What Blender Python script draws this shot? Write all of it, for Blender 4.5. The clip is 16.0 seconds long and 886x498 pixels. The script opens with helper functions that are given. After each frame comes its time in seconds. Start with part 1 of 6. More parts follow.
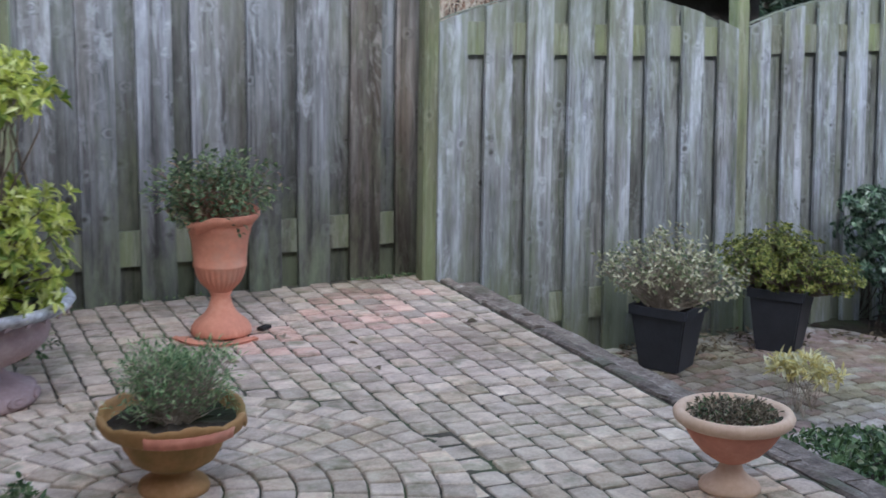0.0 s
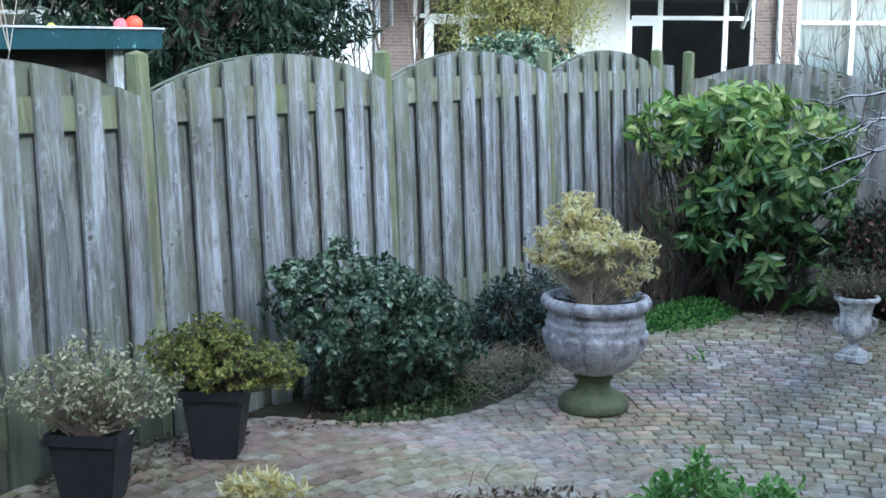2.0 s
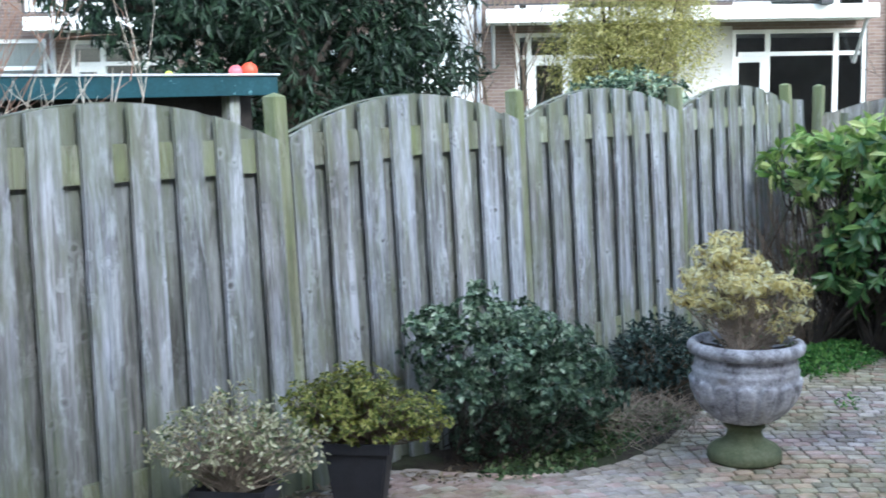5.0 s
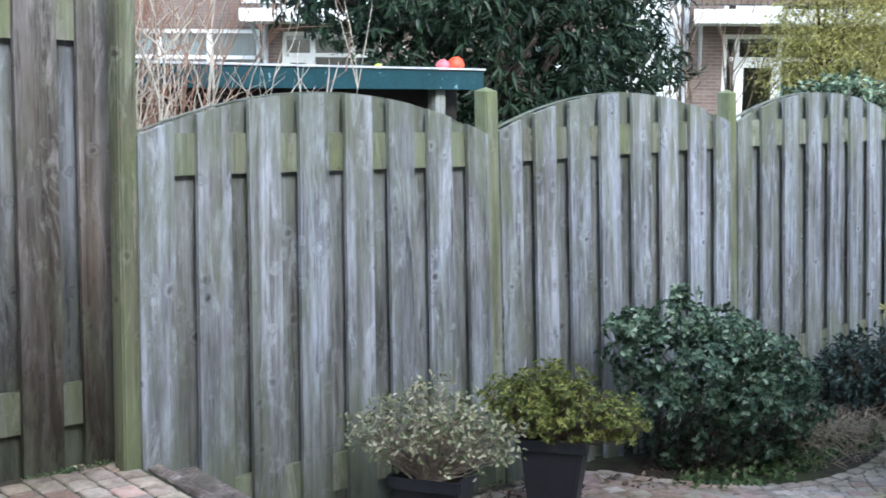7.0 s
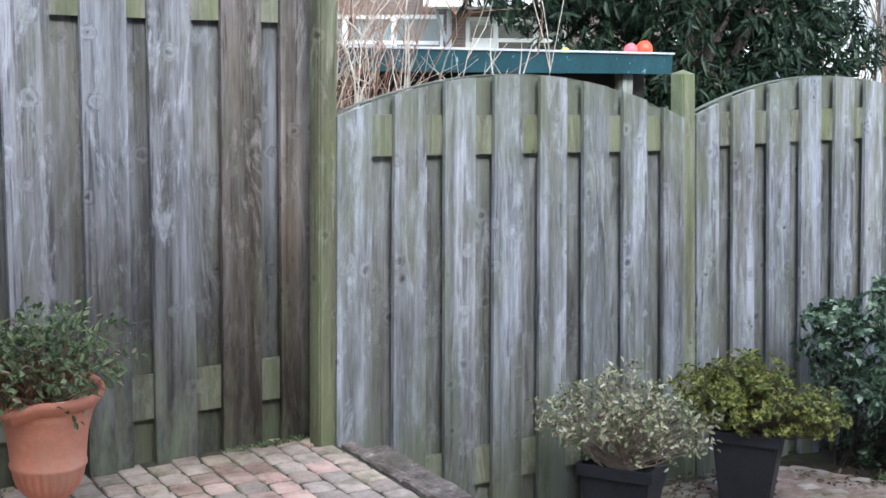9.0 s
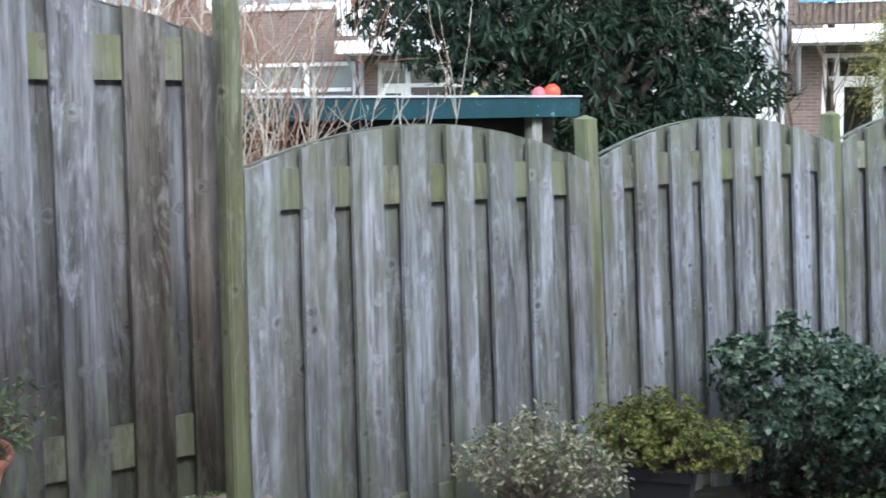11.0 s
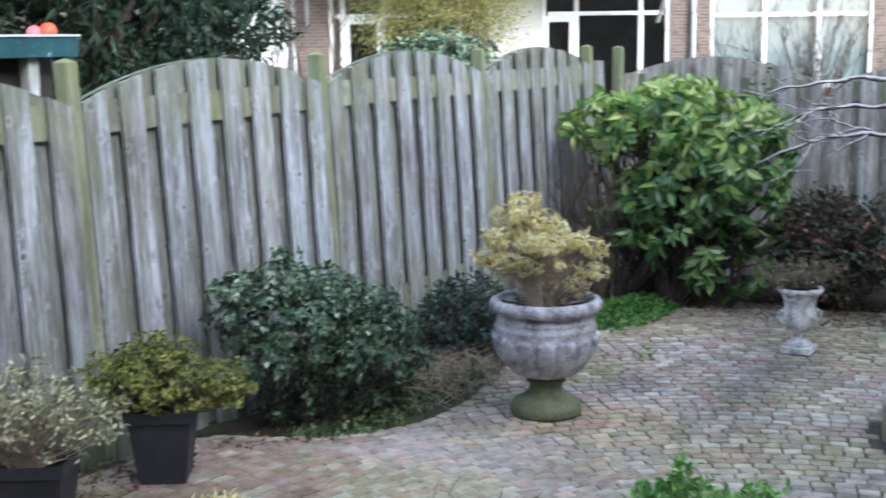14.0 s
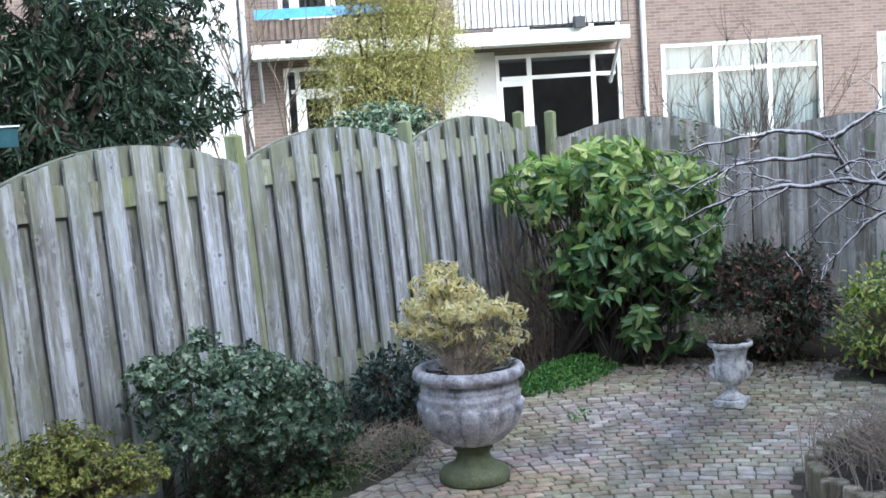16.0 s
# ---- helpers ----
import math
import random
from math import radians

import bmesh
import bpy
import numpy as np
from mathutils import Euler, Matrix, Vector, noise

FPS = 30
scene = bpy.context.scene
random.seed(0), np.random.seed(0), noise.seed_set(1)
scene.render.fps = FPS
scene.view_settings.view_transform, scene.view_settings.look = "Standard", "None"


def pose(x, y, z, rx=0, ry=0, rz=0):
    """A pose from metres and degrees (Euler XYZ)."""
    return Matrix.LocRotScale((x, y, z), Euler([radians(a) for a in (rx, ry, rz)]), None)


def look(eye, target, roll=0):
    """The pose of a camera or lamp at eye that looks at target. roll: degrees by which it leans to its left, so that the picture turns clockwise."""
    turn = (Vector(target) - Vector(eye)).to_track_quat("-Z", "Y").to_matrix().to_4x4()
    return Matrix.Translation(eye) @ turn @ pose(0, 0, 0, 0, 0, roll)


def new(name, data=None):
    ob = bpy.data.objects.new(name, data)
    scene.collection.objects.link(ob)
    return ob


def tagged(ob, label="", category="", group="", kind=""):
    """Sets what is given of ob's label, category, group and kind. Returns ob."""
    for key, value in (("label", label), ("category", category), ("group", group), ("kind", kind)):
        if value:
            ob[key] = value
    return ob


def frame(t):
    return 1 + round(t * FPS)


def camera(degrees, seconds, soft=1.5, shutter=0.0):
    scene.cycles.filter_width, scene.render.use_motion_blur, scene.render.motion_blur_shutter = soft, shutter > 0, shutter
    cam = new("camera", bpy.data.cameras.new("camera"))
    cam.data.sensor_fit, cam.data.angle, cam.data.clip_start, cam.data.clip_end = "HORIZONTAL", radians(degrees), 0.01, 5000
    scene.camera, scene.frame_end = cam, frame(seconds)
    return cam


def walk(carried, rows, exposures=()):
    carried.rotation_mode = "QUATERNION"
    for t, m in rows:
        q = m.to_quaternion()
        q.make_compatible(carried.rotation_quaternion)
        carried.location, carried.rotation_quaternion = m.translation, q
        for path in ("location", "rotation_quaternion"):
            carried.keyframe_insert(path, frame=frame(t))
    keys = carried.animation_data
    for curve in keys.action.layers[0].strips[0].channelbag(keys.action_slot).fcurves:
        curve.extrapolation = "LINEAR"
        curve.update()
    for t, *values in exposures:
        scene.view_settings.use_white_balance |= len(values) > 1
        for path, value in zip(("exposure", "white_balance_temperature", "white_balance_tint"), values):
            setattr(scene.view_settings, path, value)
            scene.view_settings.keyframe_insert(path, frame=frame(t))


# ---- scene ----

cam = camera(37.94, 16.0, soft=1.6, shutter=0.45)
# seconds, eye, target, roll
PATH = [
    (0, (-4.48, -4.907, 1.795), (-3.505, -3.205, 1.406), 0.9),
    (0.5, (-4.369, -4.647, 1.804), (-3.325, -2.991, 1.392), -1.0),
    (1, (-4.284, -4.466, 1.808), (-3.035, -2.948, 1.442), 1.0),
    (1.5, (-4.162, -4.302, 1.859), (-2.594, -3.106, 1.526), -0.3),
    (2, (-4.037, -4.153, 1.896), (-2.373, -3.091, 1.576), 0.5),
    (2.5, (-3.946, -4.078, 1.908), (-2.287, -3.009, 1.581), 0.0),
    (3, (-3.943, -3.968, 1.937), (-2.193, -3.04, 1.667), -2.8),
    (3.5, (-3.962, -3.969, 1.917), (-2.187, -3.079, 1.673), -1.5),
    (4, (-3.959, -3.925, 1.904), (-2.257, -2.906, 1.65), -0.9),
    (4.5, (-3.95, -3.878, 1.886), (-2.304, -2.771, 1.631), -0.7),
    (5, (-3.976, -3.833, 1.865), (-2.385, -2.648, 1.612), -0.8),
    (7.5, (-4.014, -3.788, 1.859), (-2.665, -2.336, 1.595), 0.0),
    (8, (-4.023, -3.776, 1.855), (-2.736, -2.268, 1.584), -1.0),
    (8.5, (-4.02, -3.733, 1.852), (-2.819, -2.158, 1.575), 0.4),
    (9, (-4.031, -3.722, 1.846), (-2.843, -2.139, 1.564), 0.8),
    (9.5, (-4.043, -3.716, 1.862), (-2.878, -2.11, 1.612), -0.2),
    (12, (-4.012, -3.817, 1.873), (-2.615, -2.407, 1.628), -1.0),
    (12.5, (-3.995, -3.802, 1.812), (-2.559, -2.438, 1.533), -1.1),
    (13, (-3.97, -3.813, 1.864), (-2.483, -2.509, 1.568), -0.7),
    (13.5, (-3.965, -3.855, 1.897), (-2.383, -2.666, 1.607), -0.5),
    (14, (-3.963, -3.934, 1.896), (-2.232, -2.984, 1.575), -0.8),
    (14.5, (-3.889, -3.955, 1.899), (-2.127, -3.061, 1.592), -2.0),
    (15, (-3.842, -4.098, 1.907), (-2.089, -3.179, 1.619), -3.0),
    (15.5, (-3.845, -4.199, 1.925), (-2.091, -3.266, 1.696), -3.7),
    (16, (-3.861, -4.245, 1.921), (-2.104, -3.317, 1.7), -3.6),
]
walk(cam, [(t, look(eye, target, roll)) for t, eye, target, roll in PATH],
     [(0.0, 1.55, 5400, 6), (0.5, 1.55, 5400, 5), (1.0, 1.55, 5250, 3), (1.5, 1.65, 5000, -1), (2.0, 1.75, 5050, 0), (2.5, 1.85, 5100, 0), (3.5, 1.9, 5200, 1), (5.0, 1.94, 5300, 3), (7.5, 1.78, 5450, 6), (9.0, 1.83, 5550, 7), (9.5, 1.87, 5550, 7), (12.0, 1.55, 5500, 6), (12.5, 1.6, 5500, 5), (13.5, 1.78, 5500, 6), (14.0, 1.91, 5530, 6), (14.5, 1.97, 5550, 6), (15.5, 1.97, 5500, 6), (16.0, 1.92, 5500, 6)])

# ---- world and light: hazy sun, the garden in the shade of an unseen house ----
world = bpy.data.worlds.new("sky")
scene.world = world
world.use_nodes = True
wt = world.node_tree
sky = wt.nodes.new("ShaderNodeTexSky")
sky.sky_type = "NISHITA"
sky.sun_disc = False
sky.sun_elevation, sky.sun_rotation = radians(33), radians(197)
sky.air_density, sky.dust_density, sky.ozone_density = 1.0, 3.5, 0.6
haze = wt.nodes.new("ShaderNodeHueSaturation")  # thin cloud greys the blue
haze.inputs["Saturation"].default_value = 0.62
wt.links.new(sky.outputs[0], haze.inputs["Color"])
wt.links.new(haze.outputs[0], wt.nodes["Background"].inputs[0])
wt.nodes["Background"].inputs[1].default_value = 0.15
sun = new("sun", bpy.data.lights.new("sun", "SUN"))
sun.data.energy, sun.data.angle, sun.data.color = 0.3, radians(12), (1.0, 0.97, 0.92)
sun.matrix_world = look((-2.9, -9.6, 6.5), (0, 0, 0))

# ---- material helpers ----
def nodes_of(name, rough=0.8, spec=0.3):
    m = bpy.data.materials.new(name)
    m.use_nodes = True
    nt = m.node_tree
    b = nt.nodes["Principled BSDF"]
    b.inputs["Roughness"].default_value = rough
    b.inputs["Specular IOR Level"].default_value = spec
    return m, nt, b


def lk(nt, a, b):
    nt.links.new(a, b)


def nd(nt, kind, **vals):
    n = nt.nodes.new(kind)
    for k, v in vals.items():
        n.inputs[k].default_value = v
    return n


def ramp(nt, fac, stops):
    r = nt.nodes.new("ShaderNodeValToRGB")
    e = r.color_ramp.elements
    while len(e) < len(stops):
        e.new(0.5)
    for k, (p, c) in enumerate(stops):
        e[k].position, e[k].color = p, (*c, 1)
    lk(nt, fac, r.inputs[0])
    return r.outputs[0]


def mixc(nt, fac, a, b, mode="MIX"):
    n = nt.nodes.new("ShaderNodeMix")
    n.data_type, n.blend_type = "RGBA", mode
    for sock, val in ((n.inputs["Factor"], fac), (n.inputs["A"], a), (n.inputs["B"], b)):
        if isinstance(val, (int, float)):
            sock.default_value = val
        elif isinstance(val, tuple):
            sock.default_value = (*val, 1)
        else:
            lk(nt, val, sock)
    return n.outputs["Result"]


def math_n(nt, op, a, b=0.0, clamp=False):
    n = nt.nodes.new("ShaderNodeMath")
    n.operation, n.use_clamp = op, clamp
    for k, val in enumerate((a, b)):
        if isinstance(val, (int, float)):
            n.inputs[k].default_value = val
        else:
            lk(nt, val, n.inputs[k])
    return n.outputs[0]


def place_coord(nt, scale=(1, 1, 1), shift=True, local=False):
    """World place, shifted at random from object to object."""
    if local:
        src = nt.nodes.new("ShaderNodeTexCoord").outputs["Object"]
    else:
        src = nt.nodes.new("ShaderNodeNewGeometry").outputs["Position"]
    mp = nt.nodes.new("ShaderNodeMapping")
    mp.inputs["Scale"].default_value = scale
    lk(nt, src, mp.inputs["Vector"])
    if shift:
        oi = nt.nodes.new("ShaderNodeObjectInfo")
        cx = nt.nodes.new("ShaderNodeCombineXYZ")
        k = math_n(nt, "MULTIPLY", oi.outputs["Random"], 37.0)
        for i in range(3):
            lk(nt, k, cx.inputs[i])
        lk(nt, cx.outputs[0], mp.inputs["Location"])
    return mp.outputs[0]


def noise_n(nt, vec, scale, detail=6.0, rough=0.6, dist=0.0):
    n = nd(nt, "ShaderNodeTexNoise", Scale=scale, Detail=detail, Roughness=rough, Distortion=dist)
    lk(nt, vec, n.inputs["Vector"])
    return n.outputs["Fac"]


def bump(nt, b, height, strength, distance=0.01):
    n = nd(nt, "ShaderNodeBump", Strength=strength, Distance=distance)
    lk(nt, height, n.inputs["Height"])
    lk(nt, n.outputs[0], b.inputs["Normal"])


def mottled(name, stops, scale=8.0, fine=60.0, rough=0.85, bmp=0.4, blot=None, blot_scale=2.5, blot_at=(0.5, 0.62), vary=0.0, spec=0.3, metal=0.0, wide=(), dark_tint=None):
    """Base colour from noise at two scales, with blots of another colour and, where wanted, a shift from object to
    object, wide stains that run across many pieces, and darker tinted ellipses."""
    m, nt, b = nodes_of(name, rough, spec)
    v = place_coord(nt)
    a = noise_n(nt, v, scale)
    f = noise_n(nt, v, fine, 4.0, 0.7)
    mix = math_n(nt, "ADD", math_n(nt, "MULTIPLY", a, 0.65), math_n(nt, "MULTIPLY", f, 0.35))
    col = ramp(nt, mix, stops)
    if blot:
        bl = noise_n(nt, v, blot_scale, 5.0, 0.65)
        msk = ramp(nt, bl, [(blot_at[0], (0, 0, 0)), (blot_at[1], (1, 1, 1))])
        col = mixc(nt, msk, col, blot)
    if vary:
        oi = nt.nodes.new("ShaderNodeObjectInfo")
        hs = nt.nodes.new("ShaderNodeHueSaturation")
        lk(nt, math_n(nt, "ADD", math_n(nt, "MULTIPLY", oi.outputs["Random"], 2 * vary), 1 - vary), hs.inputs["Value"])
        lk(nt, col, hs.inputs["Color"])
        col = hs.outputs[0]
    if wide or dark_tint:
        pos = nt.nodes.new("ShaderNodeNewGeometry").outputs["Position"]
    for tint, sc, lo, hi, amount in wide:
        mp = nt.nodes.new("ShaderNodeMapping")
        mp.inputs["Location"].default_value = (3.1 * sc, 7.7 * lo, 0)
        lk(nt, pos, mp.inputs["Vector"])
        msk = ramp(nt, noise_n(nt, mp.outputs[0], sc, 6.0, 0.65), [(lo, (0, 0, 0)), (hi, (1, 1, 1))])
        col = mixc(nt, math_n(nt, "MULTIPLY", msk, amount), col, tint, "MULTIPLY")
    for (dx, dy, rx, ry), tint in dark_tint or ():
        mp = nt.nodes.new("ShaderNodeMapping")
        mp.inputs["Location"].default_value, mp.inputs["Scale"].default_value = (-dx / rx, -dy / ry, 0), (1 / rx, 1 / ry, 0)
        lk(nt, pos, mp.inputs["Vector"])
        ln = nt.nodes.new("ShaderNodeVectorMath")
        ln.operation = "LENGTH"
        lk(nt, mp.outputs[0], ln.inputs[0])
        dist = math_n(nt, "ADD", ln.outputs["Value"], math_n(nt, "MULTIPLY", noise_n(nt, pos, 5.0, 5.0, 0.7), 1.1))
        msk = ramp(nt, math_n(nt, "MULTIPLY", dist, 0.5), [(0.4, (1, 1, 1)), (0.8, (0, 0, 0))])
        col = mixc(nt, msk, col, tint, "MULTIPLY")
    lk(nt, col, b.inputs["Base Color"])
    b.inputs["Metallic"].default_value = metal
    bump(nt, b, mix, bmp)
    return m


def wood(name, light, dark, moss, moss_at=(0.5, 0.7), vary=0.12, growth=None, warm=(1.0, 0.93, 0.85), stain_at=(0.34, 0.58), dark_tint=None, moss_max=0.75):
    """Weathered softwood: fine upright grain, soft streaks, cloudy stains, knots with a pale halo, and green growth in patches."""
    m, nt, b = nodes_of(name, 0.9, 0.2)
    pick = nt.nodes.new("ShaderNodeObjectInfo").outputs["Random"]
    # the grain bends round the knots
    kv = place_coord(nt, (1.0, 1.0, 1.15))
    vo = nt.nodes.new("ShaderNodeTexVoronoi")
    vo.inputs["Scale"].default_value = 8.5
    kw = nt.nodes.new("ShaderNodeTexNoise")
    kw.inputs["Scale"].default_value, kw.inputs["Detail"].default_value = 26.0, 3.0
    lk(nt, kv, kw.inputs["Vector"])
    warp = nt.nodes.new("ShaderNodeVectorMath")
    warp.operation = "MULTIPLY_ADD"
    lk(nt, kw.outputs["Color"], warp.inputs[0])
    warp.inputs[1].default_value = (0.035, 0.035, 0.02)
    lk(nt, kv, warp.inputs[2])
    lk(nt, warp.outputs[0], vo.inputs["Vector"])
    kc = nt.nodes.new("ShaderNodeSeparateColor")
    lk(nt, vo.outputs["Color"], kc.inputs[0])
    knot = math_n(nt, "ADD", vo.outputs["Distance"], math_n(nt, "MULTIPLY", kc.outputs[0], 0.06))
    near = ramp(nt, knot, [(0.0, (1, 1, 1)), (0.34, (0, 0, 0))])
    gv = nt.nodes.new("ShaderNodeVectorMath")
    gv.operation = "ADD"
    lk(nt, place_coord(nt, (1, 1, 0.055)), gv.inputs[0])
    sc = nt.nodes.new("ShaderNodeVectorMath")
    sc.operation = "SCALE"
    lk(nt, near, sc.inputs[0])
    sc.inputs["Scale"].default_value = 0.09
    lk(nt, sc.outputs[0], gv.inputs[1])
    streak = noise_n(nt, gv.outputs[0], 26.0, 6.0, 0.62, 0.35)
    fine = noise_n(nt, gv.outputs[0], 170.0, 4.0, 0.65)
    grain = math_n(nt, "ADD", math_n(nt, "MULTIPLY", streak, 0.62), math_n(nt, "MULTIPLY", fine, 0.38))
    mid = tuple(0.5 * p + 0.5 * q for p, q in zip(light, dark))
    col = ramp(nt, grain, [(0.34, dark), (0.45, mid), (0.6, light)])
    # broad bands of heartwood and sapwood down the length of a board
    bd = noise_n(nt, place_coord(nt, (1, 1, 0.012)), 21.0, 2.0, 0.5, 0.2)
    col = mixc(nt, 0.9, col, ramp(nt, bd, [(0.36, (0.66, 0.65, 0.6)), (0.5, (0.93, 0.93, 0.9)), (0.64, (1.2, 1.21, 1.26))]), "MULTIPLY")
    # cracks and dark drawn-out lines
    dk = ramp(nt, noise_n(nt, place_coord(nt, (1, 1, 0.028)), 46.0, 5.0, 0.6, 0.4), [(0.33, (1, 1, 1)), (0.39, (0, 0, 0))])
    col = mixc(nt, math_n(nt, "MULTIPLY", dk, 0.7), col, tuple(0.55 * v for v in dark))
    # cloudy stains: darker, and warmer where the silver has worn off
    st = noise_n(nt, place_coord(nt, (1, 1, 0.3)), 5.5, 7.0, 0.68, 0.3)
    stain = ramp(nt, st, [(stain_at[0], (0.5, 0.48, 0.46)), (stain_at[1], (1, 1, 1))])
    col = mixc(nt, 0.9, col, stain, "MULTIPLY")
    wm = ramp(nt, noise_n(nt, place_coord(nt, (1, 1, 0.16)), 4.0, 6.0, 0.6), [(0.46, (0, 0, 0)), (0.62, (1, 1, 1))])
    col = mixc(nt, math_n(nt, "MULTIPLY", wm, 0.7), col, warm, "MULTIPLY")
    pl = ramp(nt, noise_n(nt, place_coord(nt, (1, 1, 0.2)), 13.0, 8.0, 0.78, 0.8), [(0.53, (0, 0, 0)), (0.62, (1, 1, 1))])
    col = mixc(nt, math_n(nt, "MULTIPLY", pl, 0.65), col, tuple(min(0.8, 1.2 * p) for p in light))
    # knots
    halo = ramp(nt, knot, [(0.13, (0, 0, 0)), (0.2, (1, 1, 1)), (0.34, (0, 0, 0))])
    col = mixc(nt, math_n(nt, "MULTIPLY", halo, math_n(nt, "MULTIPLY", kc.outputs[1], 0.24)), col, tuple(min(0.8, 1.25 * p) for p in light))
    core = ramp(nt, knot, [(0.08, (1, 1, 1)), (0.155, (0, 0, 0))])
    col = mixc(nt, math_n(nt, "MULTIPLY", core, math_n(nt, "ADD", math_n(nt, "MULTIPLY", kc.outputs[2], 0.75), 0.15)), col, (0.05, 0.042, 0.036))
    hs = nt.nodes.new("ShaderNodeHueSaturation")
    lk(nt, math_n(nt, "ADD", math_n(nt, "MULTIPLY", pick, 2 * vary), 1 - vary), hs.inputs["Value"])
    lk(nt, col, hs.inputs["Color"])
    col = hs.outputs[0]
    sp = nt.nodes.new("ShaderNodeSeparateXYZ")
    lk(nt, nt.nodes.new("ShaderNodeNewGeometry").outputs["Position"], sp.inputs[0])
    ms = noise_n(nt, place_coord(nt, (1, 1, 0.22)), 10.0, 8.0, 0.72)
    for lo, hi, k in growth or ():  # more growth near the tops and feet of the boards
        mr = nt.nodes.new("ShaderNodeMapRange")
        mr.inputs["From Min"].default_value, mr.inputs["From Max"].default_value, mr.inputs["To Max"].default_value = lo, hi, k
        lk(nt, sp.outputs[2], mr.inputs["Value"])
        ms = math_n(nt, "ADD", ms, mr.outputs[0])
    if dark_tint:  # boards are tinted brown-black towards the foot, up to a ragged edge
        ragged_z = math_n(nt, "ADD", sp.outputs[2], math_n(nt, "MULTIPLY", noise_n(nt, place_coord(nt, (1, 1, 0.12)), 7.0, 6.0, 0.7), dark_tint[2]))
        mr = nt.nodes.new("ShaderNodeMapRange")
        mr.inputs["From Min"].default_value, mr.inputs["From Max"].default_value = dark_tint[1], dark_tint[0]
        lk(nt, ragged_z, mr.inputs["Value"])
        col = mixc(nt, mr.outputs[0], col, dark_tint[3], "MULTIPLY")
    mk = ramp(nt, ms, [(moss_at[0], (0, 0, 0)), (moss_at[1], (1, 1, 1))])
    col = mixc(nt, math_n(nt, "MULTIPLY", mk, moss_max), col, moss)
    lk(nt, col, b.inputs["Base Color"])
    bump(nt, b, grain, 0.7, 0.006)
    return m


def leaf(name, stops, rough=0.45, trans=0.25, spec=0.4):
    """Each leaf takes a colour of its own; some light comes through."""
    m, nt, b = nodes_of(name, rough, spec)
    gi = nt.nodes.new("ShaderNodeNewGeometry")
    col = ramp(nt, gi.outputs["Random Per Island"], stops)
    nz = noise_n(nt, gi.outputs["Position"], 90.0, 3.0)
    col = mixc(nt, 0.35, col, ramp(nt, nz, [(0.3, (0.45, 0.45, 0.45)), (0.7, (1.35, 1.35, 1.25))]), "MULTIPLY")
    lk(nt, col, b.inputs["Base Color"])
    tr = nt.nodes.new("ShaderNodeBsdfTranslucent")
    lk(nt, col, tr.inputs["Color"])
    mx = nt.nodes.new("ShaderNodeMixShader")
    mx.inputs[0].default_value = trans
    lk(nt, b.outputs[0], mx.inputs[1])
    lk(nt, tr.outputs[0], mx.inputs[2])
    lk(nt, mx.outputs[0], nt.nodes["Material Output"].inputs["Surface"])
    return m


# ---- materials ----
M_BOARD = wood("weathered_board", (0.48, 0.495, 0.54), (0.145, 0.148, 0.157), (0.205, 0.222, 0.135), (0.48, 0.7), 0.16, [(1.2, 1.8, 0.13), (0.65, 0.2, 0.17)])
DARK_FOOT = (0.25, 1.35, 0.7, (0.42, 0.42, 0.36))
M_BOARD_DARK_FOOT = wood("dark_footed_board", (0.49, 0.505, 0.55), (0.145, 0.148, 0.157), (0.195, 0.212, 0.13), (0.48, 0.7), 0.17, [(1.2, 1.8, 0.13), (0.75, 0.2, 0.17)], dark_tint=DARK_FOOT)
M_BOARD_BACK = wood("beige_grey_board", (0.62, 0.58, 0.54), (0.23, 0.21, 0.19), (0.28, 0.27, 0.19), (0.5, 0.72), 0.18)
# darker, greener copy of the board wood, for rear boards and caps
M_BOARD_REAR = wood("dark_greenish_board", (0.36, 0.37, 0.375), (0.125, 0.127, 0.125), (0.18, 0.195, 0.125), (0.47, 0.68), 0.12, [(1.3, 1.8, 0.16), (0.7, 0.2, 0.16)])
M_BOARD_SILVER = wood("silvery_board", (0.535, 0.56, 0.625), (0.165, 0.17, 0.185), (0.235, 0.25, 0.155), (0.5, 0.72), 0.14, [(1.3, 1.8, 0.12), (0.65, 0.2, 0.17)])
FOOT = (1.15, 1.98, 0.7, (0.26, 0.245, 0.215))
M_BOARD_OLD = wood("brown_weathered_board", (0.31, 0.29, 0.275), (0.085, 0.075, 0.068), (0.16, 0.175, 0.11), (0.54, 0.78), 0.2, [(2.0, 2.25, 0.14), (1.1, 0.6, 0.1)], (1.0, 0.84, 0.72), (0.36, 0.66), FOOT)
M_BOARD_BLUE = wood("blue_grey_board", (0.46, 0.475, 0.53), (0.12, 0.12, 0.128), (0.20, 0.22, 0.15), (0.54, 0.76), 0.13, [(1.1, 0.6, 0.12)], dark_tint=FOOT)
# darker copy of the blue-grey wood, for the terrace panel's rear boards
M_BOARD_DIM = wood("dim_grey_board", (0.33, 0.34, 0.36), (0.1, 0.102, 0.105), (0.15, 0.165, 0.105), (0.5, 0.74), 0.15, [(1.1, 0.6, 0.14)], dark_tint=FOOT)
M_RAIL = wood("mossy_rail", (0.36, 0.37, 0.31), (0.16, 0.165, 0.125), (0.235, 0.265, 0.12), (0.42, 0.66), 0.16)
# darker copy of the rail wood for the terrace panel's low rail
M_RAIL_DARK = wood("dark_rail", (0.27, 0.275, 0.235), (0.11, 0.112, 0.09), (0.165, 0.185, 0.09), (0.42, 0.66), 0.16)
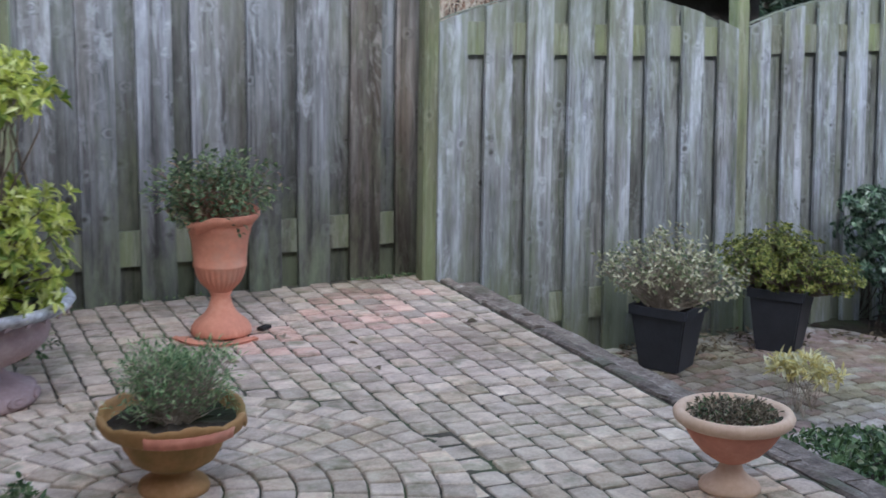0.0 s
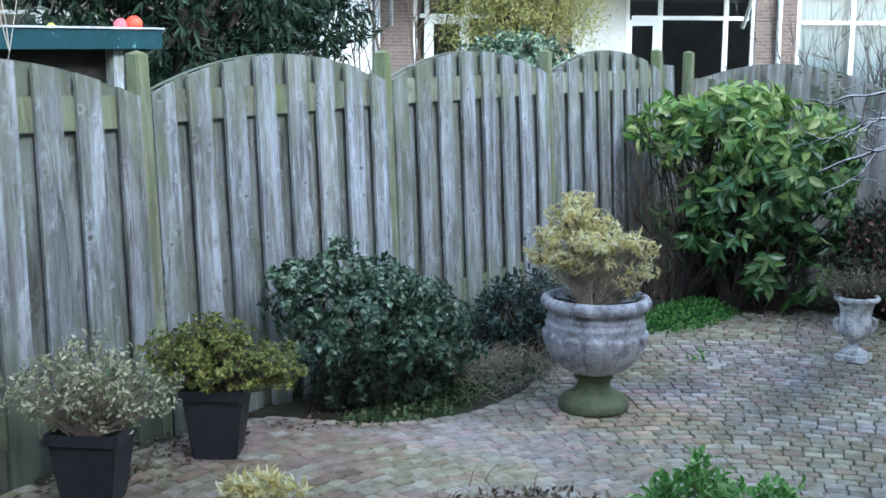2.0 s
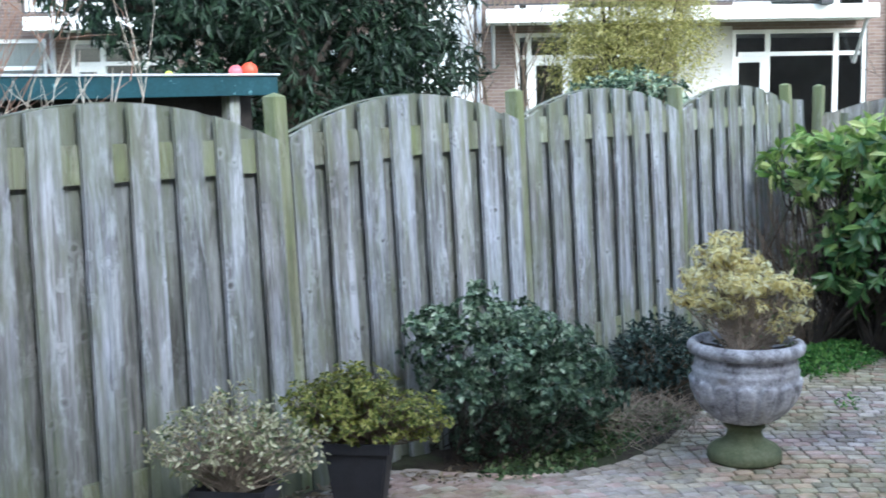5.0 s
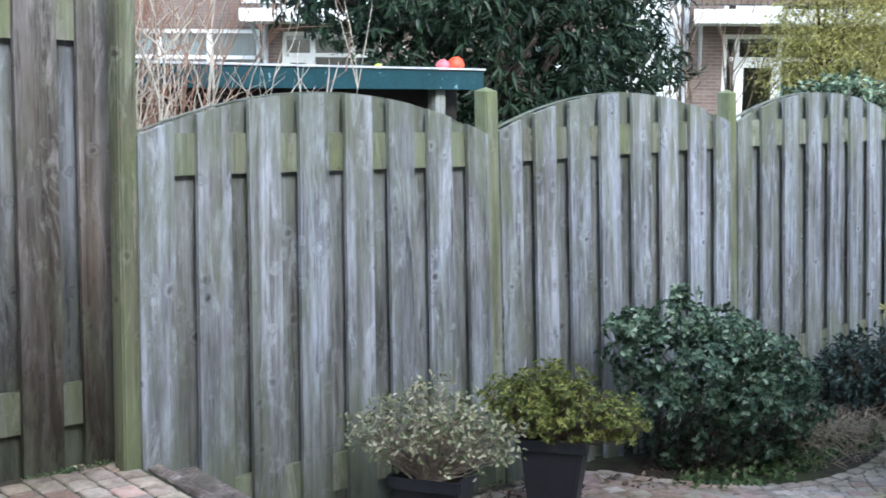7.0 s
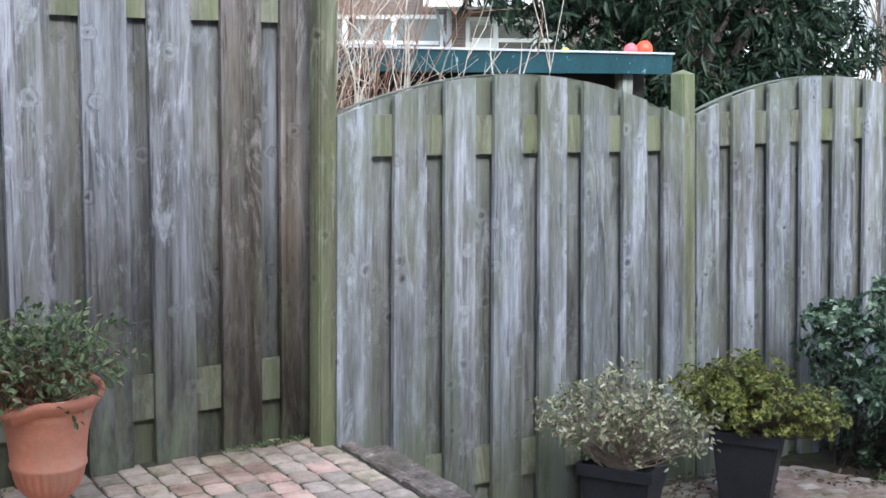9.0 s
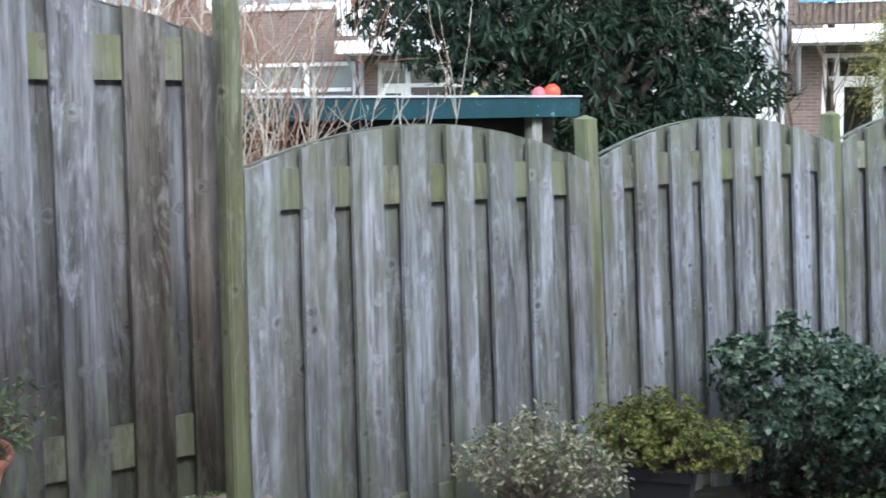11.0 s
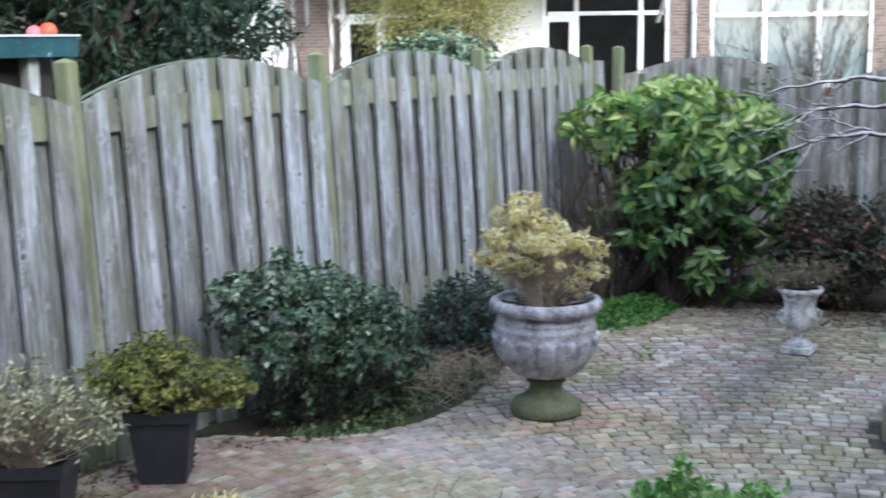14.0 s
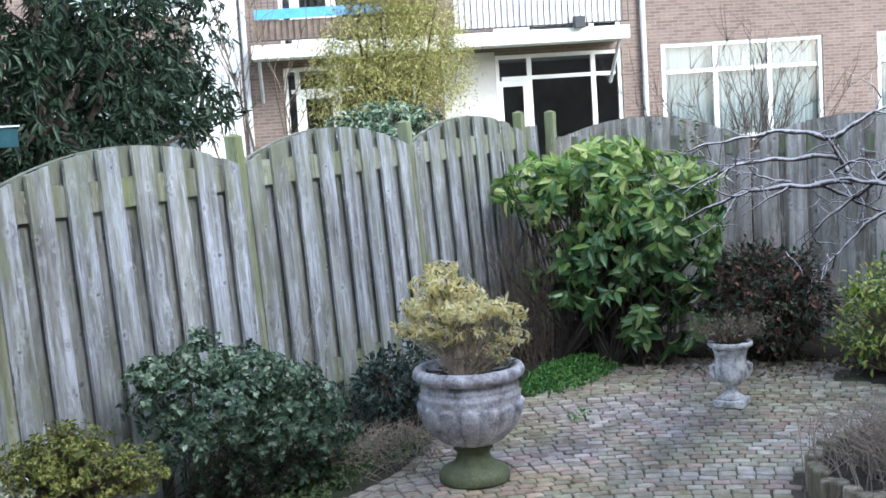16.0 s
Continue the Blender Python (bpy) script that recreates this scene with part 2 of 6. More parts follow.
M_POST = wood("green_post", (0.33, 0.335, 0.27), (0.15, 0.155, 0.11), (0.225, 0.26, 0.115), (0.38, 0.66), 0.1, [(1.3, 1.85, 0.12), (0.7, 0.2, 0.1)])
M_POST_GREY = wood("grey_green_post", (0.34, 0.35, 0.27), (0.15, 0.155, 0.11), (0.225, 0.255, 0.125), (0.42, 0.7), 0.08, [(1.1, 0.5, 0.16)])
W_TERR = [((0.93, 0.95, 0.87), 0.9, 0.44, 0.6, 0.85), ((0.68, 0.68, 0.71), 1.3, 0.54, 0.7, 0.7), ((0.74, 0.75, 0.70), 3.6, 0.54, 0.68, 0.6)]
W_PATIO = [((0.92, 0.94, 0.70), 0.8, 0.42, 0.58, 0.95), ((0.68, 0.70, 0.80), 0.55, 0.5, 0.62, 0.8), ((0.62, 0.61, 0.6), 1.5, 0.52, 0.7, 0.8)]
# terrace pavers tinted darker along the fence foot and in one more patch
TERR_DARK = [((-2.6, 0.1, 1.5, 0.5), (0.58, 0.57, 0.53)), ((-2.2, -1.1, 0.45, 0.4), (0.72, 0.7, 0.7))]
# a damp stain, then a mossy damp corner with kerb and fence shade painted in
DAMP_SHADE = [((3.0, -2.12, 1.2, 0.36), (0.62, 0.64, 0.71)), ((-0.75, -0.85, 1.25, 0.7), (0.58, 0.55, 0.52))]


def paver_mat(name, dark, mid, light, wide, dark_tint=None):
    return mottled(name, [(0.3, dark), (0.5, mid), (0.7, light)], 13, 110, 0.95, 0.9, (0.26, 0.235, 0.15), 7.0, (0.52, 0.74), 0.18, 0.15, wide=wide, dark_tint=dark_tint)


PAVER_TONES = [("paver", (0.31, 0.235, 0.185), (0.555, 0.44, 0.355), (0.75, 0.63, 0.52)), ("pink_paver", (0.35, 0.215, 0.18), (0.61, 0.42, 0.35), (0.78, 0.6, 0.52)), ("grey_paver", (0.29, 0.228, 0.195), (0.515, 0.42, 0.36), (0.71, 0.605, 0.53))]
M_PAVER, M_PAVER_PINK, M_PAVER_GREY = [paver_mat(n, *[tuple(min(0.85, k * v) for k, v in zip((1.23, 1.205, 1.185), c)) for c in (d, m, l)], W_TERR, TERR_DARK) for n, d, m, l in PAVER_TONES]
M_PATIO, M_PATIO_PINK, M_PATIO_GREY = [paver_mat("patio_" + n, *[tuple(k * v for k, v in zip((0.86, 0.93, 0.99), c)) for c in (d, m, l)], W_PATIO, DAMP_SHADE) for n, d, m, l in PAVER_TONES]
M_JOINT = mottled("joint_sand", [(0.3, (0.04, 0.034, 0.026)), (0.7, (0.13, 0.11, 0.08))], 14, 90, 0.95, 0.6, (0.09, 0.11, 0.05), 3.0, (0.45, 0.6))
M_SOIL = mottled("soil", [(0.3, (0.018, 0.014, 0.010)), (0.55, (0.05, 0.038, 0.028)), (0.75, (0.11, 0.085, 0.06))], 16, 90, 0.95, 1.0, (0.05, 0.06, 0.025), 2.0, (0.5, 0.66))
M_KERB = mottled("kerb_stone", [(0.32, (0.075, 0.056, 0.045)), (0.5, (0.215, 0.172, 0.142)), (0.6, (0.36, 0.30, 0.255)), (0.66, (0.68, 0.65, 0.6))], 16, 95, 0.92, 1.0, (0.12, 0.125, 0.08), 4.0, (0.55, 0.7), 0.2)
M_TERRA = mottled("terracotta", [(0.3, (0.52, 0.205, 0.135)), (0.55, (0.68, 0.30, 0.20)), (0.75, (0.78, 0.43, 0.31))], 5, 60, 0.75, 0.2, (0.50, 0.32, 0.24), 3.0, (0.55, 0.75))
M_TERRA_OLD = mottled("mossy_terracotta", [(0.3, (0.30, 0.18, 0.06)), (0.55, (0.46, 0.26, 0.11)), (0.75, (0.62, 0.36, 0.20))], 5, 60, 0.8, 0.3, (0.20, 0.17, 0.06), 3.0, (0.48, 0.66))
M_TERRA_PALE = mottled("pale_rim_terracotta", [(0.3, (0.58, 0.37, 0.23)), (0.55, (0.74, 0.53, 0.37)), (0.75, (0.84, 0.68, 0.52))], 6, 60, 0.8, 0.25)
M_STONE = mottled("urn_stone", [(0.36, (0.15, 0.14, 0.145)), (0.46, (0.37, 0.36, 0.385)), (0.55, (0.56, 0.555, 0.59)), (0.63, (0.82, 0.82, 0.83))], 12, 70, 0.92, 0.6, (0.27, 0.245, 0.235), 6.0, (0.54, 0.66))
M_STONE_GREEN = mottled("mossy_urn_stone", [(0.3, (0.08, 0.09, 0.055)), (0.5, (0.16, 0.18, 0.10)), (0.75, (0.30, 0.30, 0.20))], 8, 70, 0.92, 0.6)
M_STONE_PINK = mottled("pinkish_urn_stone", [(0.3, (0.30, 0.215, 0.215)), (0.55, (0.45, 0.34, 0.34)), (0.75, (0.6, 0.5, 0.49))], 8, 70, 0.88, 0.5)
M_STONE_WHITE = mottled("pale_urn_stone", [(0.36, (0.2, 0.2, 0.195)), (0.47, (0.52, 0.515, 0.51)), (0.56, (0.82, 0.81, 0.8))], 16, 80, 0.9, 0.8, (0.2, 0.19, 0.17), 9.0, (0.56, 0.68))
M_BLACKPOT = mottled("black_plastic", [(0.3, (0.018, 0.019, 0.024)), (0.7, (0.045, 0.047, 0.058))], 6, 90, 0.5, 0.1, spec=0.5)
M_TEAL = mottled("teal_paint", [(0.3, (0.008, 0.034, 0.042)), (0.6, (0.016, 0.06, 0.075)), (0.8, (0.07, 0.14, 0.155))], 5, 40, 0.5, 0.15, (0.26, 0.4, 0.43), 11.0, (0.66, 0.69))
M_ROOFEDGE = mottled("roof_edge", [(0.3, (0.35, 0.36, 0.38)), (0.7, (0.6, 0.62, 0.65))], 5, 40, 0.6, 0.1)
M_DARKWOOD = mottled("dark_shed_wood", [(0.3, (0.015, 0.012, 0.01)), (0.7, (0.05, 0.04, 0.035))], 8, 60, 0.8, 0.3)
M_BALL = mottled("orange_red_rubber", [(0.3, (0.70, 0.07, 0.03)), (0.7, (0.85, 0.14, 0.06))], 4, 40, 0.45, 0.05, spec=0.5)
M_BALL_LIME = mottled("yellow_green_felt", [(0.3, (0.5, 0.62, 0.06)), (0.7, (0.68, 0.78, 0.16))], 9, 80, 0.9, 0.2)
M_BALL_PINK = mottled("pink_red_rubber", [(0.3, (0.80, 0.10, 0.13)), (0.7, (0.9, 0.2, 0.22))], 4, 40, 0.45, 0.05, spec=0.5)
M_TWIG = mottled("twig_bark", [(0.3, (0.09, 0.065, 0.045)), (0.7, (0.26, 0.20, 0.15))], 30, 120, 0.9, 0.4)
M_TWIG_GREY = mottled("pale_grey_bark", [(0.36, (0.10, 0.085, 0.08)), (0.5, (0.30, 0.275, 0.26)), (0.62, (0.66, 0.63, 0.61))], 30, 120, 0.85, 0.4)
def lit_top_bark():
    """Mottled dark brown bark; light from above is painted pale on the upper sides."""
    m, nt, b = nodes_of("lit_top_bark", 0.88, 0.25)
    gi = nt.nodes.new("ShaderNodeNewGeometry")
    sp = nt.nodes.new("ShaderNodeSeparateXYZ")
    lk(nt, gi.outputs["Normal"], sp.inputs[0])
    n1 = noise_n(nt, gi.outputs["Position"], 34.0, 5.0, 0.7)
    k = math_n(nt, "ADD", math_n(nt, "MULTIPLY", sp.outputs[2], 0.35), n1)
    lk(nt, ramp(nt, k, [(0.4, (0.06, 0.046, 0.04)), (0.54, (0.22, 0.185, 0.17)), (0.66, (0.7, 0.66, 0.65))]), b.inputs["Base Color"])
    bump(nt, b, n1, 0.5)
    return m


M_LIT_BARK = lit_top_bark()
M_TWIG_TAN = mottled("tan_twig", [(0.3, (0.22, 0.165, 0.12)), (0.7, (0.5, 0.415, 0.33))], 30, 120, 0.9, 0.3)
M_TWIG_PALE = mottled("pale_tan_twig", [(0.3, (0.36, 0.30, 0.235)), (0.7, (0.68, 0.61, 0.5))], 30, 120, 0.9, 0.3)
M_TWIG_RUST = mottled("rusty_twig", [(0.3, (0.16, 0.085, 0.055)), (0.55, (0.34, 0.2, 0.14)), (0.7, (0.48, 0.36, 0.28))], 12, 120, 0.9, 0.3)
M_TWIG_RED = mottled("reddish_twig", [(0.3, (0.15, 0.07, 0.05)), (0.7, (0.36, 0.19, 0.14))], 30, 120, 0.9, 0.3)
M_TRUNK = mottled("dark_bark", [(0.3, (0.03, 0.025, 0.02)), (0.7, (0.10, 0.08, 0.065))], 14, 90, 0.95, 0.8)
M_LOG = wood("log_edging", (0.40, 0.35, 0.27), (0.15, 0.125, 0.09), (0.19, 0.195, 0.11), (0.5, 0.7), 0.2)
M_WHITE = mottled("white_paint", [(0.3, (0.72, 0.72, 0.70)), (0.7, (0.84, 0.84, 0.82))], 3, 30, 0.55, 0.05)
M_PLASTER = mottled("cream_render", [(0.3, (0.46, 0.45, 0.42)), (0.7, (0.6, 0.585, 0.55))], 2, 30, 0.8, 0.1)
M_METAL = mottled("grey_zinc", [(0.3, (0.40, 0.41, 0.42)), (0.7, (0.58, 0.59, 0.60))], 5, 40, 0.5, 0.05)
M_IRON = mottled("dark_iron", [(0.3, (0.03, 0.03, 0.033)), (0.7, (0.08, 0.08, 0.085))], 5, 40, 0.6, 0.05)
M_CURTAIN = mottled("net_curtain", [(0.3, (0.34, 0.365, 0.38)), (0.7, (0.47, 0.495, 0.51))], 6, 30, 0.9, 0.1)
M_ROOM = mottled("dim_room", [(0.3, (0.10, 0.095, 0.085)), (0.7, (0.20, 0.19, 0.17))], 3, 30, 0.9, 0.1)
M_REED = mottled("brown_reed", [(0.3, (0.12, 0.085, 0.065)), (0.7, (0.26, 0.2, 0.16))], 4, 60, 0.9, 0.3)
M_BLUE = mottled("blue_banner", [(0.3, (0.06, 0.25, 0.60)), (0.7, (0.14, 0.38, 0.75))], 4, 30, 0.7, 0.1)
M_ROOF = mottled("bitumen", [(0.3, (0.06, 0.06, 0.065)), (0.7, (0.14, 0.14, 0.14))], 5, 50, 0.9, 0.3)
M_GROUND = mottled("garden_ground", [(0.3, (0.035, 0.04, 0.02)), (0.7, (0.10, 0.11, 0.05))], 3, 40, 0.95, 0.6)


def brick_mat(name, c1, c2, mortar, scale=1.0):
    m, nt, b = nodes_of(name, 0.9, 0.2)
    tc = nt.nodes.new("ShaderNodeTexCoord")
    sp = nt.nodes.new("ShaderNodeSeparateXYZ")
    lk(nt, tc.outputs["Object"], sp.inputs[0])
    cb = nt.nodes.new("ShaderNodeCombineXYZ")
    lk(nt, math_n(nt, "ADD", sp.outputs[0], sp.outputs[1]), cb.inputs[0])
    lk(nt, sp.outputs[2], cb.inputs[1])
    br = nt.nodes.new("ShaderNodeTexBrick")
    br.inputs["Color1"].default_value = (*c1, 1)
    br.inputs["Color2"].default_value = (*c2, 1)
    br.inputs["Mortar"].default_value = (*mortar, 1)
    br.inputs["Scale"].default_value = scale
    br.inputs["Brick Width"].default_value, br.inputs["Row Height"].default_value, br.inputs["Mortar Size"].default_value = 0.22, 0.0625, 0.006
    lk(nt, cb.outputs[0], br.inputs["Vector"])
    n = noise_n(nt, tc.outputs["Object"], 1.2, 8.0, 0.7)
    col = mixc(nt, 0.5, br.outputs["Color"], ramp(nt, n, [(0.3, (0.6, 0.6, 0.6)), (0.7, (1.2, 1.18, 1.15))]), "MULTIPLY")
    lk(nt, col, b.inputs["Base Color"])
    bump(nt, b, br.outputs["Fac"], -0.4, 0.01)
    return m


M_BRICK = brick_mat("pale_brick", (0.215, 0.16, 0.138), (0.155, 0.113, 0.098), (0.25, 0.225, 0.205))
M_BRICK_DARK = brick_mat("brown_brick", (0.20, 0.115, 0.085), (0.13, 0.075, 0.06), (0.26, 0.24, 0.21))


def glass_mat():
    m, nt, b = nodes_of("window_glass", 0.03, 0.5)
    b.inputs["Base Color"].default_value = (0.9, 0.95, 0.95, 1)
    tr = nt.nodes.new("ShaderNodeBsdfTransparent")
    tr.inputs[0].default_value = (0.88, 0.92, 0.92, 1)
    gl = nt.nodes.new("ShaderNodeBsdfGlossy")
    gl.inputs["Roughness"].default_value = 0.03
    fr = nd(nt, "ShaderNodeFresnel", IOR=1.5)
    mx = nt.nodes.new("ShaderNodeMixShader")
    lk(nt, math_n(nt, "ADD", fr.outputs[0], 0.05, True), mx.inputs[0])
    lk(nt, tr.outputs[0], mx.inputs[1])
    lk(nt, gl.outputs[0], mx.inputs[2])
    lk(nt, mx.outputs[0], nt.nodes["Material Output"].inputs["Surface"])
    return m


M_GLASS = glass_mat()
L_BRIGHT = leaf("bright_laurel_leaf", [(0.0, (0.13, 0.25, 0.05)), (0.5, (0.30, 0.43, 0.10)), (1.0, (0.60, 0.66, 0.28))], 0.35, 0.25, 0.5)
L_LAUREL = leaf("laurel_leaf", [(0.0, (0.04, 0.09, 0.032)), (0.4, (0.095, 0.195, 0.065)), (0.75, (0.18, 0.30, 0.105)), (0.93, (0.22, 0.32, 0.12)), (1.0, (0.42, 0.48, 0.22))], 0.24, 0.15, 0.6)
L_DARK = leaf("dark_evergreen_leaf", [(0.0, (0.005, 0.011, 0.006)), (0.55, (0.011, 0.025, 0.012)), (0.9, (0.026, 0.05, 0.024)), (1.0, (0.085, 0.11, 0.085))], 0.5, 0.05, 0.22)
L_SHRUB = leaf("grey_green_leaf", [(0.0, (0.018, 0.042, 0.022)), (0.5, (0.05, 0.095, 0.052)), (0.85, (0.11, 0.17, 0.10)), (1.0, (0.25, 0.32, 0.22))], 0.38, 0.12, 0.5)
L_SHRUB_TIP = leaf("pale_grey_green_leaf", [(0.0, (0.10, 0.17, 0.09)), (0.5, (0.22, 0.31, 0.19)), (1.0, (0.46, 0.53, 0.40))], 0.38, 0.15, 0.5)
L_NAVY = leaf("blue_black_leaf", [(0.0, (0.012, 0.025, 0.022)), (0.6, (0.035, 0.06, 0.05)), (1.0, (0.1, 0.15, 0.12))], 0.45, 0.1)
L_GOLD = leaf("golden_leaf", [(0.0, (0.58, 0.47, 0.17)), (0.3, (0.82, 0.73, 0.33)), (0.7, (0.92, 0.86, 0.52)), (1.0, (0.94, 0.92, 0.72))], 0.55, 0.35)
L_LIME = leaf("lime_leaf", [(0.0, (0.14, 0.22, 0.04)), (0.35, (0.45, 0.50, 0.07)), (0.7, (0.72, 0.74, 0.17)), (1.0, (0.88, 0.88, 0.45))], 0.5, 0.3)
L_OLIVE = leaf("olive_leaf", [(0.0, (0.07, 0.10, 0.025)), (0.5, (0.22, 0.245, 0.055)), (0.85, (0.37, 0.37, 0.085)), (1.0, (0.5, 0.47, 0.16))], 0.5, 0.25)
L_CREAM = leaf("cream_edged_leaf", [(0.0, (0.13, 0.18, 0.09)), (0.35, (0.32, 0.34, 0.18)), (0.7, (0.62, 0.59, 0.38)), (1.0, (0.82, 0.79, 0.60))], 0.6, 0.25)
L_POT = leaf("small_green_leaf", [(0.0, (0.06, 0.09, 0.045)), (0.5, (0.14, 0.20, 0.09)), (0.88, (0.25, 0.3, 0.15)), (1.0, (0.36, 0.25, 0.17))], 0.55, 0.2)
L_FRESH = leaf("fresh_green_leaf", [(0.0, (0.035, 0.11, 0.022)), (0.5, (0.10, 0.27, 0.05)), (1.0, (0.3, 0.52, 0.13))], 0.5, 0.3)
L_PERENNIAL = leaf("bright_green_leaf", [(0.0, (0.1, 0.24, 0.05)), (0.5, (0.28, 0.5, 0.13)), (1.0, (0.52, 0.72, 0.28))], 0.5, 0.35)
L_THYME = leaf("soft_green_leaf", [(0.0, (0.11, 0.19, 0.09)), (0.5, (0.30, 0.43, 0.20)), (1.0, (0.58, 0.66, 0.38))], 0.6, 0.3)
L_RED = leaf("red_brown_leaf", [(0.0, (0.055, 0.045, 0.035)), (0.5, (0.14, 0.10, 0.075)), (0.8, (0.27, 0.125, 0.10)), (1.0, (0.5, 0.28, 0.22))], 0.5, 0.15)
L_DRY = leaf("dry_leaf", [(0.0, (0.10, 0.075, 0.05)), (0.5, (0.22, 0.17, 0.11)), (1.0, (0.4, 0.33, 0.23))], 0.8, 0.2)
L_IVY = leaf("ivy_leaf", [(0.0, (0.045, 0.07, 0.03)), (0.5, (0.11, 0.18, 0.065)), (0.9, (0.21, 0.29, 0.125)), (1.0, (0.4, 0.37, 0.22))], 0.5, 0.2)
L_WILLOW = leaf("yellow_green_leaf", [(0.0, (0.22, 0.215, 0.06)), (0.5, (0.39, 0.375, 0.12)), (1.0, (0.56, 0.53, 0.25))], 0.6, 0.3)


# ---- building helpers ----
def thing(name, label, category, group="", kind="", at=(0, 0, 0), rz=0.0):
    e = new(name)
    e.matrix_basis = pose(*at, 0, 0, rz)
    return tagged(e, label, category, group, kind)


def mesh_ob(name, verts, faces, mat, parent=None, smooth=False):
    me = bpy.data.meshes.new(name)
    me.from_pydata([tuple(map(float, v)) for v in verts], [], [tuple(map(int, f)) for f in faces])
    me.materials.append(mat)
    if smooth:
        me.polygons.foreach_set("use_smooth", [True] * len(me.polygons))
    me.update()
    ob = new(name, me)
    ob.parent = parent
    return ob


def part(name, bm, mat, parent=None, label="", smooth=False):
    me = bpy.data.meshes.new(name)
    bmesh.ops.recalc_face_normals(bm, faces=bm.faces[:])
    if smooth:
        for f in bm.faces:
            f.smooth = True
    bm.to_mesh(me)
    bm.free()
    me.materials.append(mat)
    ob = new(name, me)
    ob.parent = parent
    if label:
        tagged(ob, label)
    return ob


def box(bm, x0, x1, y0, y1, z0, z1, bev=0.0):
    vs = [bm.verts.new(p) for p in ((x0, y0, z0), (x1, y0, z0), (x1, y1, z0), (x0, y1, z0), (x0, y0, z1), (x1, y0, z1), (x1, y1, z1), (x0, y1, z1))]
    fs = [bm.faces.new([vs[i] for i in f]) for f in ((3, 2, 1, 0), (4, 5, 6, 7), (0, 1, 5, 4), (1, 2, 6, 5), (2, 3, 7, 6), (3, 0, 4, 7))]
    if bev:
        es = {e for f in fs for e in f.edges}
        bmesh.ops.bevel(bm, geom=list(es), offset=bev, segments=2, affect="EDGES", profile=0.5)
    return vs


def box_ob(name, x0, x1, y0, y1, z0, z1, mat, parent=None, bev=0.0, label=""):
    bm = bmesh.new()
    box(bm, x0, x1, y0, y1, z0, z1, bev)
    return part(name, bm, mat, parent, label)


def lathe(bm, prof, seg=48, flute=None, cx=0.0, cy=0.0):
    """A turned body from (radius, height) pairs; flute(angle, height) scales the radius."""
    rings = []
    for r, z in prof:
        ring = []
        for k in range(seg):
            a = 2 * math.pi * k / seg
            rr = r * (flute(a, z) if flute else 1.0)
            ring.append(bm.verts.new((cx + rr * math.cos(a), cy + rr * math.sin(a), z)))
        rings.append(ring)
    for lo, hi in zip(rings, rings[1:]):
        for k in range(seg):
            bm.faces.new((lo[k], lo[(k + 1) % seg], hi[(k + 1) % seg], hi[k]))
    bm.faces.new(rings[0][::-1])
    bm.faces.new(rings[-1])


def tubes(paths, sides=4):
    """Tapered tubes: each path is a list of (x, y, z, radius)."""
    V, F = [], []
    for path in paths:
        p = np.array(path, float)
        base = len(V)
        for i in range(len(p)):
            d = p[min(i + 1, len(p) - 1), :3] - p[max(i - 1, 0), :3]
            d = d / (np.linalg.norm(d) + 1e-9)
            u = np.cross(d, (0.31, 0.17, 0.93) if abs(d[2]) < 0.9 else (1.0, 0.1, 0.0))
            u /= np.linalg.norm(u) + 1e-9
            w = np.cross(d, u)
            for k in range(sides):
                a = 2 * math.pi * k / sides
                V.append(p[i, :3] + p[i, 3] * (math.cos(a) * u + math.sin(a) * w))
        for i in range(len(p) - 1):
            for k in range(sides):
                a, b = base + i * sides + k, base + i * sides + (k + 1) % sides
                F.append((a, b, b + sides, a + sides))
        F.append(tuple(base + (len(p) - 1) * sides + k for k in range(sides)))
    return V, F


def leaf_mesh(name, pos, way, length, width, mat, parent, rng, fold=0.25, droop=0.25, face=None):
    """Folded, drooping leaves, one at each place, pointing along way."""
    pos, way = np.asarray(pos, float), np.asarray(way, float)
    n = len(pos)
    way = way / (np.linalg.norm(way, axis=1, keepdims=True) + 1e-9)
    ref = np.tile((0.0, 0.0, 1.0), (n, 1)) + rng.normal(0, 0.45, (n, 3)) if face is None else np.asarray(face, float) + rng.normal(0, 0.22, (n, 3))
    side = np.cross(way, ref)
    side /= np.linalg.norm(side, axis=1, keepdims=True) + 1e-9
    up = np.cross(side, way)
    L = (length * rng.uniform(0.65, 1.2, n))[:, None]
    W = (width * rng.uniform(0.75, 1.15, n))[:, None]
    cols = [pos]
    for s, w, dr in ((0.3, 0.78, 0.06), (0.66, 0.84, 0.42)):
        m = pos + way * L * s - up * L * droop * dr
        cols += [m + side * W * 0.5 * w + up * W * fold * w, m, m - side * W * 0.5 * w + up * W * fold * w]
    cols.append(pos + way * L - up * L * droop)
    V = np.stack(cols, 1).reshape(-1, 3)
    base = np.arange(n)[:, None] * 8
    tri = [base + np.array([f]) for f in ((0, 1, 2), (0, 2, 3), (4, 7, 5), (5, 7, 6))]
    quad = [base + np.array([f]) for f in ((1, 4, 5, 2), (2, 5, 6, 3))]
    F = [tuple(f) for f in np.concatenate(tri)] + [tuple(f) for f in np.concatenate(quad)]
    return mesh_ob(name, V, F, mat, parent)


